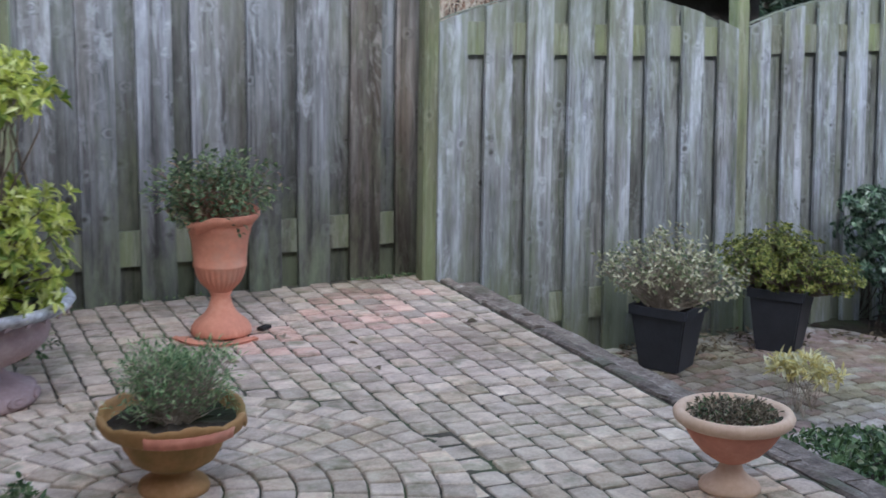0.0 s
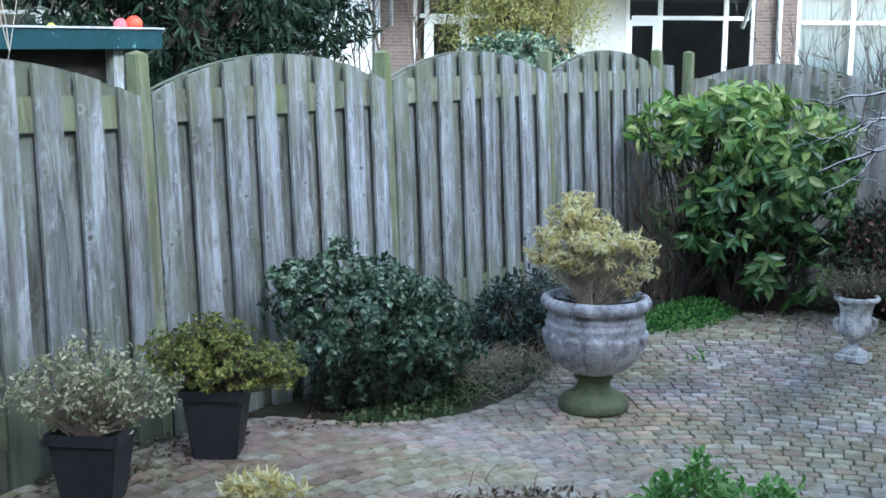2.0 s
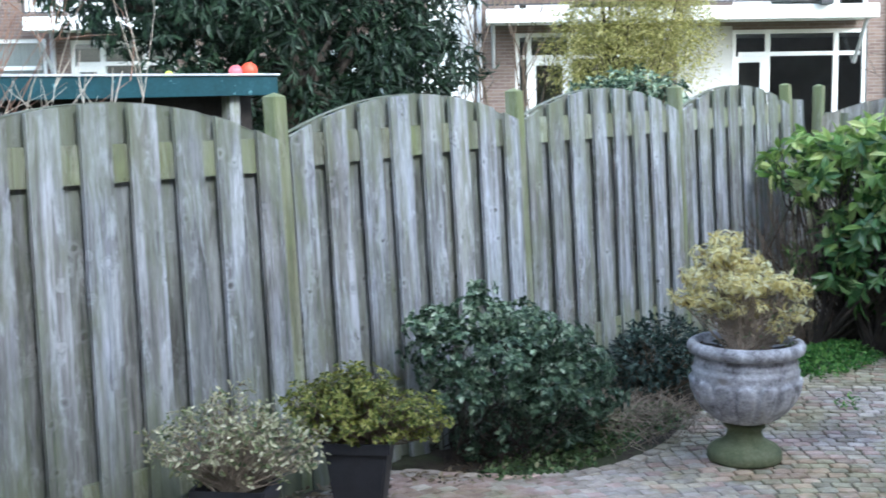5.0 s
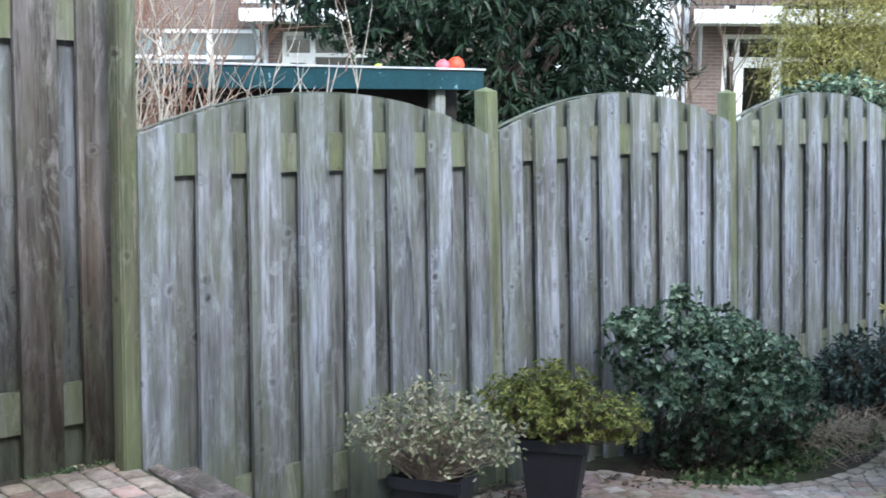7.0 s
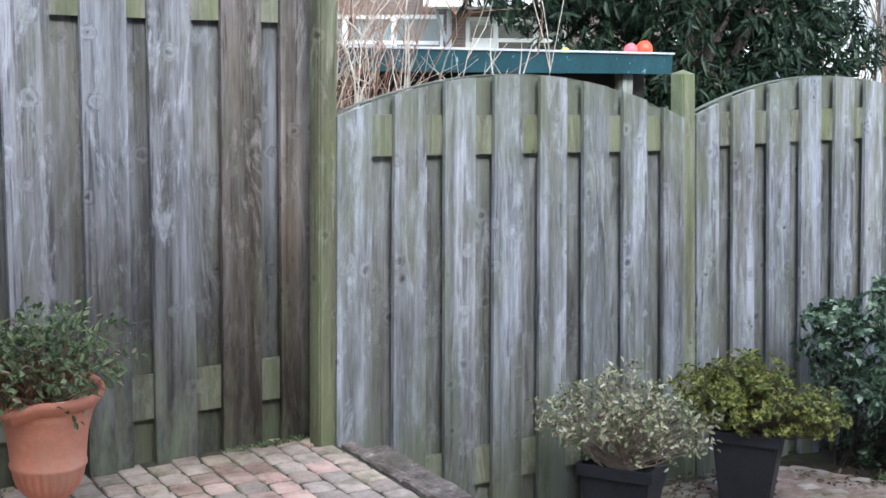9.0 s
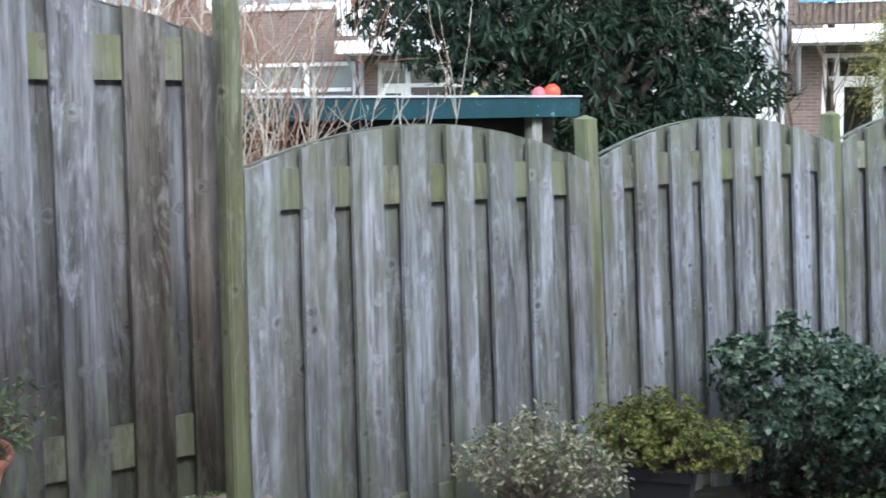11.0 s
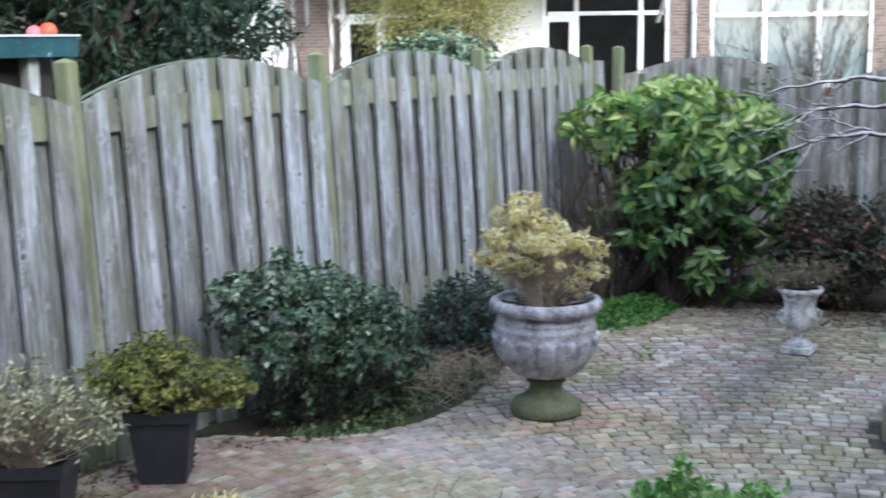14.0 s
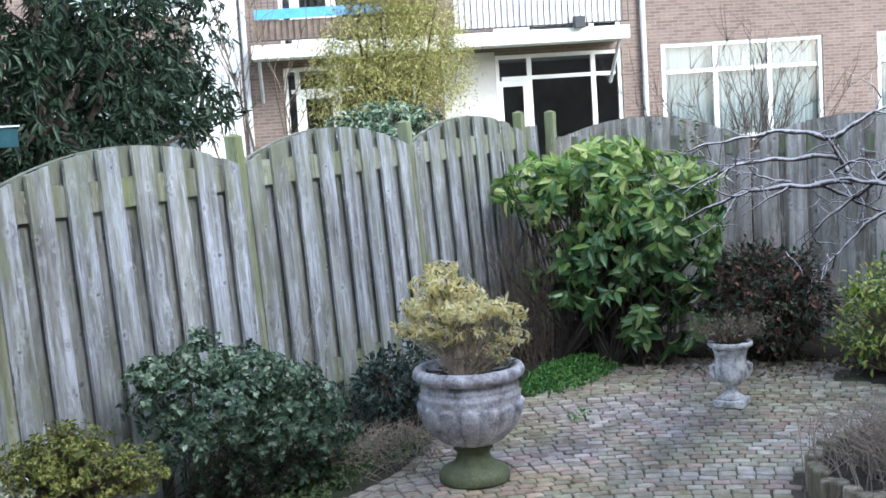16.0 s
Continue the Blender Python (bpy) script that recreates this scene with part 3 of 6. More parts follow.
def whorls(rng, tips, out, per, tilt, sag, lift=0.25, loose=0.25):
    """Rosettes: leaves set round each tip like spokes, tilted off its axis and hanging a little. Gives places, ways and faces."""
    n = len(tips)
    ax = np.asarray(out, float) + np.array((0, 0, lift)) + rng.normal(0, 0.25, (n, 3))
    ax /= np.linalg.norm(ax, axis=1, keepdims=True) + 1e-9
    u = np.cross(ax, np.tile((0.3, 0.2, 0.93), (n, 1)))
    u /= np.linalg.norm(u, axis=1, keepdims=True) + 1e-9
    v = np.cross(ax, u)
    k = np.repeat(np.arange(n), per)
    az = np.tile(np.arange(per) * 2 * math.pi / per, n) + rng.uniform(0, 6.28, n)[k] + rng.normal(0, 1.1 * loose, len(k))
    ti = np.clip(rng.normal(tilt, 0.9 * loose, len(k)), 0.2, 2.0)
    d = ax[k] * np.cos(ti)[:, None] + (u[k] * np.cos(az)[:, None] + v[k] * np.sin(az)[:, None]) * np.sin(ti)[:, None]
    d[:, 2] -= sag * rng.uniform(0.4, 1.3, len(k))
    d /= np.linalg.norm(d, axis=1, keepdims=True) + 1e-9
    return np.asarray(tips)[k] + d * 0.004 + rng.normal(0, 0.04 * max(0.0, loose - 0.25), (len(k), 3)), d, ax[k]


def in_blobs(rng, blobs, n, shell=0.55):
    """Points in the outer part of a set of ellipsoids ((centre), (radii))."""
    vol = np.array([b[1][0] * b[1][1] * b[1][2] for b in blobs]) ** 0.7
    pick = rng.choice(len(blobs), n, p=vol / vol.sum())
    d = rng.normal(0, 1, (n, 3))
    d /= np.linalg.norm(d, axis=1, keepdims=True)
    r = rng.uniform(shell ** 3, 1.0, n) ** (1 / 3) * rng.uniform(0.85, 1.12, n)
    c = np.array([b[0] for b in blobs])[pick]
    s = np.array([b[1] for b in blobs])[pick]
    return c + d * s * r[:, None], d


def shrub(name, label, category, at, blobs, tips, per_tip, length, width, mat, twig=None, seed=1, spread=0.05, shell=0.5,
          twig_r=0.006, stems=7, upward=0.3, droop=0.25, part_name="foliage", floor=0.03, second=None, twig_share=1.0, outward=0.9, crowning=False, hub=0.03, whorl=None):
    """A bush: stems from its foot to many tips, and a tuft of leaves round each tip. Blobs are given from its foot."""
    rng = np.random.default_rng(seed)
    root = thing(name, label, category, at=at)
    tp, out = in_blobs(rng, blobs, tips, shell)
    keep = tp[:, 2] > floor
    tp, out = tp[keep], out[keep]
    n = len(tp)
    centre = np.mean([b[0] for b in blobs], axis=0)
    if twig is not None:
        paths = []
        hubs = np.array([(rng.normal(0, hub), rng.normal(0, hub), 0) for _ in range(stems)])
        use = tp if twig_share >= 1 else tp[rng.random(n) < twig_share]
        for q in use:
            h = hubs[rng.integers(stems)]
            m = h + (q - h) * 0.5 + rng.normal(0, 0.1, 3) * np.linalg.norm(q - h) * np.array((1, 1, 0.4)) * 0.6
            m[2] = max(m[2], 0.02)
            e = h + (q - h) * 0.8 + rng.normal(0, 0.03, 3) * np.linalg.norm(q - h)
            paths.append([(*h, twig_r), (*m, twig_r * 0.75), (*e, twig_r * 0.5), (*q, twig_r * 0.3)])
        V, F = tubes(paths, 4)
        tagged(mesh_ob("twig_mass", V, F, twig, root), kind="stuff")
    k = np.repeat(np.arange(n), per_tip)
    d = rng.normal(0, 1, (len(k), 3)) + out[k] * outward
    d[:, 2] += upward
    d /= np.linalg.norm(d, axis=1, keepdims=True)
    p = tp[k] + rng.normal(0, spread, (len(k), 3)) * 0.6 + d * spread * 0.3
    face = None
    if whorl:
        p, d, face = whorls(rng, tp, out, per_tip, *whorl)
    if second is None:
        leaf_mesh(part_name, p, d, length, width, mat, root, rng, droop=droop, face=face)
    else:
        mat2, share = second
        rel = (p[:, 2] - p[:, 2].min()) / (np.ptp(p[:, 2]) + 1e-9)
        # crowning puts most of the second, paler leaves near the top
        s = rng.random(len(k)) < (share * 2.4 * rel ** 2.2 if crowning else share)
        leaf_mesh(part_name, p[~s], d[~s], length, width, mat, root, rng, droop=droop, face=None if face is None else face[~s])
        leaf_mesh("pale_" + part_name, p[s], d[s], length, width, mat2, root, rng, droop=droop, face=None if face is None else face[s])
    return root


def smooth01(v):
    v = min(1.0, max(0.0, v))
    return v * v * (3 - 2 * v)


T = 0.57  # height of the raised terrace over the lower paving


def ground_z(x, y):
    """The lower paving falls gently away from the terrace."""
    return 0.14 * (1 - smooth01((x + 0.2) / 1.8))


def kerb_x(y):
    """The terrace's outer edge."""
    return -1.775 + 0.112 * (y + 0.16)


# ---- ground ----
def ground_sheet():
    xs = [-60, -20, -8, -5, -3, -1.9, -1.6] + [round(-1.4 + 0.2 * k, 2) for k in range(17)] + [2.4, 4, 7, 12, 25, 60, 400]
    ys = [-400, -60, -20, -9, -6, -4.5] + [-3.6 + 0.4 * k for k in range(10)] + [1, 3, 8, 20, 60, 400]
    V = [(x, y, ground_z(x, y) - 0.045 - (0.25 if (y > 0.3 or x > 6.2) else 0.0)) for y in ys for x in xs]
    n = len(xs)
    F = [(j * n + i, j * n + i + 1, (j + 1) * n + i + 1, (j + 1) * n + i) for j in range(len(ys) - 1) for i in range(n - 1)]
    return tagged(mesh_ob("ground", V, F, M_GROUND), "bare garden ground around the paving", "ground", kind="structure")


ground_sheet()


def patio_bed():
    """Sand bed under the lower paving."""
    V, F = [], []
    N = 40
    xs = np.linspace(-1.75, 6.0, N)
    ys = np.linspace(-6.5, -0.1, N)
    for y in ys:
        for x in xs:
            V.append((x, y, ground_z(x, y) - 0.011))
    F = [(j * N + i, j * N + i + 1, (j + 1) * N + i + 1, (j + 1) * N + i) for j in range(N - 1) for i in range(N - 1)]
    return tagged(mesh_ob("pavement_lower", V, F, M_JOINT), "lower patio of small worn pavers laid in rings", "pavement", kind="structure")


patio = patio_bed()


def terrace_slab():
    ya, yb = 0.075, -9.0
    top = [(-9, yb), (kerb_x(yb), yb), (kerb_x(ya), ya), (-9, ya)]
    V = [(x, y, -0.05) for x, y in top] + [(x, y, T - 0.006) for x, y in top]
    F = [(4, 5, 6, 7), (0, 1, 5, 4), (1, 2, 6, 5), (2, 3, 7, 6), (3, 0, 4, 7)]
    return tagged(mesh_ob("pavement_terrace", V, F, M_JOINT), "raised terrace of worn square pavers with a round rosette", "pavement", kind="structure")


terrace = terrace_slab()

# ---- fence ----
BOARD_W, BOARD_T = 0.142, 0.018


def fence_panel(label, fx, fy, z_base, width, mats, seed, nfront=8, drop=0.155, height=1.8, rail_hi=1.512, rail_lo=0.285, cut=0.0, lift=(0.0, 0.0), rear=None, low_rail=None):
    """An arched panel: front boards, rear boards behind the gaps, two flat rails between them, and a thin cap.
    fx, fy give the place at (share of width, height); lift raises each end."""
    rng = random.Random(seed)
    root = thing("garden_fence", label, "fence", "garden fence panels")
    pitch = width / (nfront - 0.42)

    def arch(u):
        return height - drop * (2 * u - 1) ** 2

    def put(u, z, off):
        zz = z + lift[0] + (lift[1] - lift[0]) * u + z_base
        return fx(u, zz, off), fy(u, zz, off), zz

    def plank(name, u0, u1, off0, off1, z0, top, mat, lean=0.0):
        n = 4
        V = []
        for k in range(n + 1):
            u = u0 + (u1 - u0) * k / n
            wob = 0.0015 * math.sin(k * 2.1 + seed)
            for off in (off0 + wob, off1 + wob):
                V.append(put(u, z0, off))
                V.append(put(u + lean, top(u) if callable(top) else top, off))
        F = []
        for k in range(n):
            a = k * 4
            F += [(a, a + 1, a + 5, a + 4), (a + 2, a + 6, a + 7, a + 3), (a + 1, a + 3, a + 7, a + 5), (a, a + 4, a + 6, a + 2)]
        F += [(0, 2, 3, 1), (n * 4, n * 4 + 1, n * 4 + 3, n * 4 + 2)]
        return mesh_ob(name, V, F, mat, root)

    for k in range(nfront):
        u0 = k * pitch / width + rng.uniform(-0.004, 0.004)
        u1 = min(1.0, u0 + BOARD_W / width)
        plank("board", max(0, u0), u1, -0.031, -0.013, cut + rng.uniform(-0.008, 0.01), arch, mats(u0) if callable(mats) else rng.choice(mats), rng.uniform(-0.004, 0.004))
    for k in range(nfront - 1):
        u0 = (k * pitch + BOARD_W * 0.91) / width + rng.uniform(-0.003, 0.003)
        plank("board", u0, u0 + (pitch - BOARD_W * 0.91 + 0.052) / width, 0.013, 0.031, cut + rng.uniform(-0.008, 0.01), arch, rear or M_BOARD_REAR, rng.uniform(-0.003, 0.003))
    plank("rail", 0.002, 0.998, -0.0128, 0.0128, rail_hi, rail_hi + 0.14, M_RAIL)
    plank("rail", 0.002, 0.998, -0.0128, 0.0128, rail_lo, rail_lo + 0.14, low_rail or M_RAIL)
    # cap along the arch
    n, V, F = 24, [], []
    for k in range(n + 1):
        u = k / n
        for off, dz in ((0.009, 0.0005), (0.034, 0.0005), (0.034, 0.004), (0.009, 0.004)):
            V.append(put(u, arch(u) + dz, off))
    for k in range(n):
        for j in range(4):
            F.append((k * 4 + j, k * 4 + (j + 1) % 4, k * 4 + 4 + (j + 1) % 4, k * 4 + 4 + j))
    F += [(0, 1, 2, 3), (n * 4 + 3, n * 4 + 2, n * 4 + 1, n * 4)]
    mesh_ob("cap", V, F, M_BOARD_REAR, root)
    return root


def fence_post(x, y, z0, z1, label, lean=0.0, size=0.075, mat=None):
    """A square post with a low pointed head."""
    bm = bmesh.new()
    h = size / 2
    lo = [bm.verts.new((sx * h, sy * h, z0)) for sx, sy in ((-1, -1), (1, -1), (1, 1), (-1, 1))]
    hi = [bm.verts.new((sx * h, sy * h + lean * (z1 - z0), z1 - 0.018)) for sx, sy in ((-1, -1), (1, -1), (1, 1), (-1, 1))]
    top = bm.verts.new((0, lean * (z1 - z0), z1))
    for k in range(4):
        bm.faces.new((lo[k], lo[(k + 1) % 4], hi[(k + 1) % 4], hi[k]))
        bm.faces.new((hi[k], hi[(k + 1) % 4], top))
    bm.faces.new(lo[::-1])
    bmesh.ops.bevel(bm, geom=[e for e in bm.edges if abs(e.verts[0].co.z - e.verts[1].co.z) > 0.5], offset=0.006, segments=2, affect="EDGES")
    ob = part("fence_post", bm, mat or M_POST)
    ob.location = (x, y, 0)
    return tagged(ob, label, "fence post", "garden fence posts")


LEAN = 0.055
YB = -0.105  # foot of the long fence


def long_panel(x0, x1, label, seed, lean0, lean1, mats, lift=(0, 0)):
    fx = lambda u, z, off: x0 + (x1 - x0) * u
    fy = lambda u, z, off: YB + (lean0 + (lean1 - lean0) * u) * z + off
    return fence_panel(label, fx, fy, 0.03, x1 - x0, mats, seed, lift=lift)


GREY = [M_BOARD]
SILVER = [M_BOARD_SILVER, M_BOARD_SILVER, M_BOARD]
long_panel(-1.7775, -0.0375, "arched panel of grey boards, green on top, dark at foot", 11, 0.0, LEAN, [M_BOARD_DARK_FOOT], (0.0, -0.03))
long_panel(0.0375, 1.7975, "arched panel of silvery weathered boards with mossy rails", 12, LEAN, LEAN, SILVER, (-0.02, 0.0))
long_panel(1.8725, 3.6975, "arched panel of weathered boards behind evergreen shrubs", 13, LEAN, LEAN, SILVER)
long_panel(3.7725, 5.5785, "arched panel of weathered boards next to the laurel", 14, LEAN, LEAN, GREY)
for x in (0.0, 1.835, 3.735, 5.616):
    fence_post(x, YB, -0.2, 1.842, "square mossy green wooden fence post with pointed head", LEAN)
fence_post(-1.807, -0.095, 0.0, 2.28, "tall mossy fence post at the terrace edge", 0.0, 0.068, M_POST_GREY)

fence_panel("narrow weathered panel closing the corner behind the laurel", lambda u, z, off: 5.6535 + 0.21 * u, lambda u, z, off: YB + LEAN * z + off, 0.03, 0.17, GREY, 15, nfront=2, drop=0.0, height=1.68)
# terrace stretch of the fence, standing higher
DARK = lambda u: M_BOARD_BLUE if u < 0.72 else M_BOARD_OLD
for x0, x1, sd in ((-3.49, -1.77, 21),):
    fence_panel("tall stained panel of brown-grey boards on the terrace", lambda u, z, off, a=x0, b=x1: a + (b - a) * u, lambda u, z, off: 0.045 + off, 0.465, x1 - x0, DARK, sd, rail_lo=0.25, cut=0.085, rear=M_BOARD_DIM, low_rail=M_RAIL_DARK)
fence_post(-3.535, 0.045, 0.4, 2.2, "weathered fence post beside the brick wall", 0.0, 0.07, M_POST_GREY)

# back fence
BX = 5.85
by = [-0.17, -1.82, -3.47, -5.12]
for k in range(3):
    fence_panel("arched grey fence panel at the back of the garden", lambda u, z, off: BX + 0.02 * (z - 1) + off, lambda u, z, off, a=by[k], b=by[k + 1]: a - 0.04 + (b - a + 0.08) * u,
                -0.04 - 0.055 * k, 1.57, [M_BOARD_BACK], 31 + k, lift=(0.0, -0.055), drop=0.18, rear=M_BOARD_BACK)
for k, y in enumerate(by):
    fence_post(BX if k == 0 else BX + 0.08, y, -0.3, 1.83 if k == 0 else 1.5 - 0.06 * k, "grey square post of the back fence", 0.0, 0.075, M_POST if k == 0 else M_BOARD_BACK)

# brick wall that ends the fence by the terrace
w = box_ob("wall_side", -9.0, -3.74, 0.0, 0.22, 0.0, 3.2, M_BRICK_DARK)
tagged(w, "dark brown brick house wall", "wall", kind="structure")
bm = bmesh.new()
box(bm, -3.735, -3.70, -0.02, 0.06, T, 3.2, 0.004)
tagged(part("trim_wall_end", bm, M_WHITE), "white painted strip at the end of the brick wall", "trim", kind="structure")
# out of view; its height is set to keep the sun off the garden
w = box_ob("wall_house", -14.0, 9.0, -9.3, -9.0, -0.3, 7.6, M_BRICK)
tagged(w, "brick wall of the house behind the terrace", "wall", kind="structure")
# unseen wall, added to block sky from the left and darken board edges
w = box_ob("wall_house_wing", -6.7, -6.4, -8.99, -0.01, -0.3, 5.6, M_BRICK)
tagged(w, "brick wall of the house wing beside the terrace", "wall", kind="structure")

# ---- kerbs along the terrace's edge: two rows, the outer one a step lower ----
def kerb_row(x_off, width, top, length, y0, y1, label, seed):
    rng = random.Random(seed)
    y = y0
    while y > y1:
        L = length * rng.uniform(0.9, 1.08)
        n, V, F = 9, [], []
        for k in range(n + 1):  # a worn block: edges eaten away unevenly along its length
            v = -(L - 0.007) * k / n
            e = [rng.uniform(0.002, 0.012) for _ in range(4)]
            V += [(-width / 2, v, -0.4), (-width / 2, v, -e[0]), (-width / 2 + e[1], v, rng.uniform(-0.003, 0.003)),
                  (rng.uniform(-0.1, 0.1) * width, v, rng.uniform(-0.003, 0.004)), (width / 2 - e[2], v, rng.uniform(-0.004, 0.003)), (width / 2, v, -e[3]), (width / 2, v, -0.4)]
        for k in range(n):
            for q in range(6):
                a = 7 * k + q
                F.append((a, a + 1, a + 8, a + 7))
        F += [tuple(range(7))[::-1], tuple(range(7 * n, 7 * n + 7))]
        ob = mesh_ob("kerb", V, F, M_KERB)
        ob.matrix_basis = pose(kerb_x(y) + x_off + rng.uniform(-0.005, 0.005), y, top + rng.uniform(-0.006, 0.005), rng.uniform(-0.6, 0.6), 0, -6.4 + rng.uniform(-0.6, 0.6))
        tagged(ob, label, "kerb", "terrace kerbs")
        y -= L


kerb_row(0.036, 0.055, T + 0.004, 0.5, -0.1, -6.5, "brown-grey weathered kerb stone along the terrace edge", 3)
kerb_row(0.121, 0.088, T - 0.016, 0.62, -0.2, -6.5, "dark weathered kerb stone set a little lower", 4)


# ---- turned vessels ----
def soil_disc(r, z, parent, seed, cx=0.0, cy=0.0):
    rng = random.Random(seed)
    V, F, seg = [(cx, cy, z + 0.015)], [], 28
    for j, q in enumerate((0.35, 0.7, 1.0)):
        for k in range(seg):
            a = 2 * math.pi * k / seg
            V.append((cx + r * q * math.cos(a), cy + r * q * math.sin(a), z + rng.uniform(-0.008, 0.012)))
    for k in range(seg):
        F.append((0, 1 + k, 1 + (k + 1) % seg))
        for j in range(2):
            a, c = 1 + j * seg + k, 1 + j * seg + (k + 1) % seg
            F.append((a, a + seg, c + seg, c))
    return mesh_ob("soil", V, F, M_SOIL, parent)


def vessel(name, label, category, at, body_prof, mat, base_prof=None, base_mat=None, rim_prof=None, rim_mat=None, soil=None, flute=None, seg=56, sx=1.0, tilt=0.0, group="", foot_flute=None):
    root = thing(name, label, category, group, at=at)
    if tilt:
        root.matrix_basis = pose(*at, tilt, tilt * 0.6, 0)
    for pn, prof, mt, fl in (("body", body_prof, mat, flute), ("foot", base_prof, base_mat or mat, foot_flute), ("rim", rim_prof, rim_mat or mat, None)):
        if prof:
            bm = bmesh.new()
            lathe(bm, prof, seg, fl)
            part(pn, bm, mt, root, smooth=True)
    if soil:
        soil_disc(soil[0], soil[1], root, 5)
    return root


def gadroon(n, amp, z0, z1):
    """Rounded vertical lobes between two heights."""
    def f(a, z):
        if z0 < z < z1:
            return 1 - amp * (1 - abs(math.sin(n * a / 2))) ** 1.6 * math.sin(math.pi * (z - z0) / (z1 - z0)) ** 0.5
        return 1.0
    return f


def belly(z0, z1, prof, n=14):
    """Smooth curve through (radius, height) pairs."""
    rs, zs = [p[0] for p in prof], [p[1] for p in prof]
    out = []
    for k in range(n + 1):
        z = z0 + (z1 - z0) * k / n
        out.append((float(np.interp(z, zs, rs)), z))
    return out


# large stone urn on the lower paving
URN = (1.89, -1.31)
URN_SIDE = [(0.075, 0.165), (0.12, 0.175), (0.17, 0.195), (0.215, 0.23), (0.25, 0.27), (0.273, 0.315), (0.283, 0.36), (0.283, 0.40), (0.272, 0.43), (0.255, 0.447), (0.25, 0.462), (0.25, 0.475)]


def petals(n, top, arch):
    """Carved tongues with round heads, standing proud of the shoulder, and a thin raised line over them."""
    def f(a, z):
        u = abs((a * n / (2 * math.pi)) % 1.0 - 0.5) * 2  # 0 in the middle of a tongue, 1 in the groove
        head = top + arch * math.sqrt(max(0.0, 1 - u * u))
        k = 1 - smooth01((z - head) / 0.012)
        groove = 0.085 * smooth01((u - 0.62) / 0.38) * smooth01((z - 0.17) / 0.03)
        line = 0.018 * (1 - smooth01(abs(z - 0.405) / 0.009))
        return 1 - 0.06 * (1 - k) * (1 - smooth01((z - 0.425) / 0.02)) - groove * k + line
    return f


urn = vessel("stone_urn", "large weathered grey stone urn on a mossy green foot", "urn", (URN[0], URN[1], ground_z(*URN) + 0.003),
             belly(0.165, 0.475, URN_SIDE, 44), M_STONE,
             [(0.18, 0.0), (0.187, 0.01), (0.187, 0.035), (0.181, 0.048), (0.172, 0.053), (0.168, 0.062), (0.15, 0.07), (0.118, 0.082), (0.095, 0.10), (0.085, 0.125), (0.088, 0.14), (0.105, 0.15), (0.10, 0.165), (0.08, 0.17)], M_STONE_GREEN,
             [(0.25, 0.47), (0.268, 0.474), (0.285, 0.482), (0.293, 0.497), (0.292, 0.512), (0.283, 0.525), (0.268, 0.532), (0.252, 0.53), (0.243, 0.518), (0.24, 0.49)], M_STONE,
             (0.245, 0.488), petals(15, 0.315, 0.05), 240)
urn.scale = (0.975, 0.975, 1.13)
# small pale urn further back
SM = (3.72, -2.16)
sm = vessel("small_urn", "small pale weathered stone urn with handles on a square plinth", "urn", (SM[0], SM[1], ground_z(*SM) + 0.004),
            [(0.035, 0.115), (0.06, 0.125), (0.085, 0.15), (0.095, 0.18), (0.09, 0.215), (0.085, 0.26), (0.092, 0.30), (0.105, 0.33)], M_STONE_WHITE,
            [(0.075, 0.035), (0.07, 0.05), (0.045, 0.065), (0.03, 0.085), (0.03, 0.10), (0.042, 0.112), (0.036, 0.118)], M_STONE_WHITE,
            [(0.104, 0.325), (0.122, 0.335), (0.127, 0.35), (0.12, 0.362), (0.108, 0.36), (0.102, 0.345)], M_STONE_WHITE, (0.104, 0.343), gadroon(12, 0.06, 0.12, 0.2))
sm.scale = (1.08, 1.08, 1.1)
box_ob("plinth", -0.085, 0.085, -0.085, 0.085, 0.0, 0.038, M_STONE_WHITE, sm, 0.006)
for sg in (-1, 1):
    V, F = tubes([[(sg * 0.088 * 0.44, -sg * 0.088 * 0.9, 0.16, 0.014), (sg * 0.108 * 0.44, -sg * 0.108 * 0.9, 0.185, 0.014), (sg * 0.11 * 0.44, -sg * 0.11 * 0.9, 0.225, 0.013), (sg * 0.09 * 0.44, -sg * 0.09 * 0.9, 0.235, 0.011)]], 8)
    mesh_ob("handle", V, F, M_STONE_WHITE, sm, True)

# tall terracotta urn on the terrace, its rim broken
TP = (-2.93, -0.60)
tall = vessel("terracotta_urn", "tall orange terracotta urn with a broken rim and fluted bowl", "urn", (TP[0], TP[1], T + 0.01),
              [(0.041, 0.168), (0.052, 0.182), (0.07, 0.2), (0.086, 0.22), (0.097, 0.245), (0.102, 0.272), (0.107, 0.28), (0.107, 0.288), (0.104, 0.293), (0.107, 0.33), (0.113, 0.38), (0.124, 0.425), (0.137, 0.458)],
              M_TERRA,
              [(0.116, 0.0), (0.12, 0.006), (0.121, 0.016), (0.119, 0.028), (0.113, 0.038), (0.104, 0.05), (0.098, 0.057), (0.084, 0.067), (0.064, 0.086), (0.05, 0.11), (0.042, 0.135), (0.038, 0.155), (0.044, 0.165), (0.046, 0.172), (0.04, 0.178)], M_TERRA,
              None, None, None, gadroon(26, 0.06, 0.175, 0.28), 130, foot_flute=gadroon(32, 0.03, 0.008, 0.05))
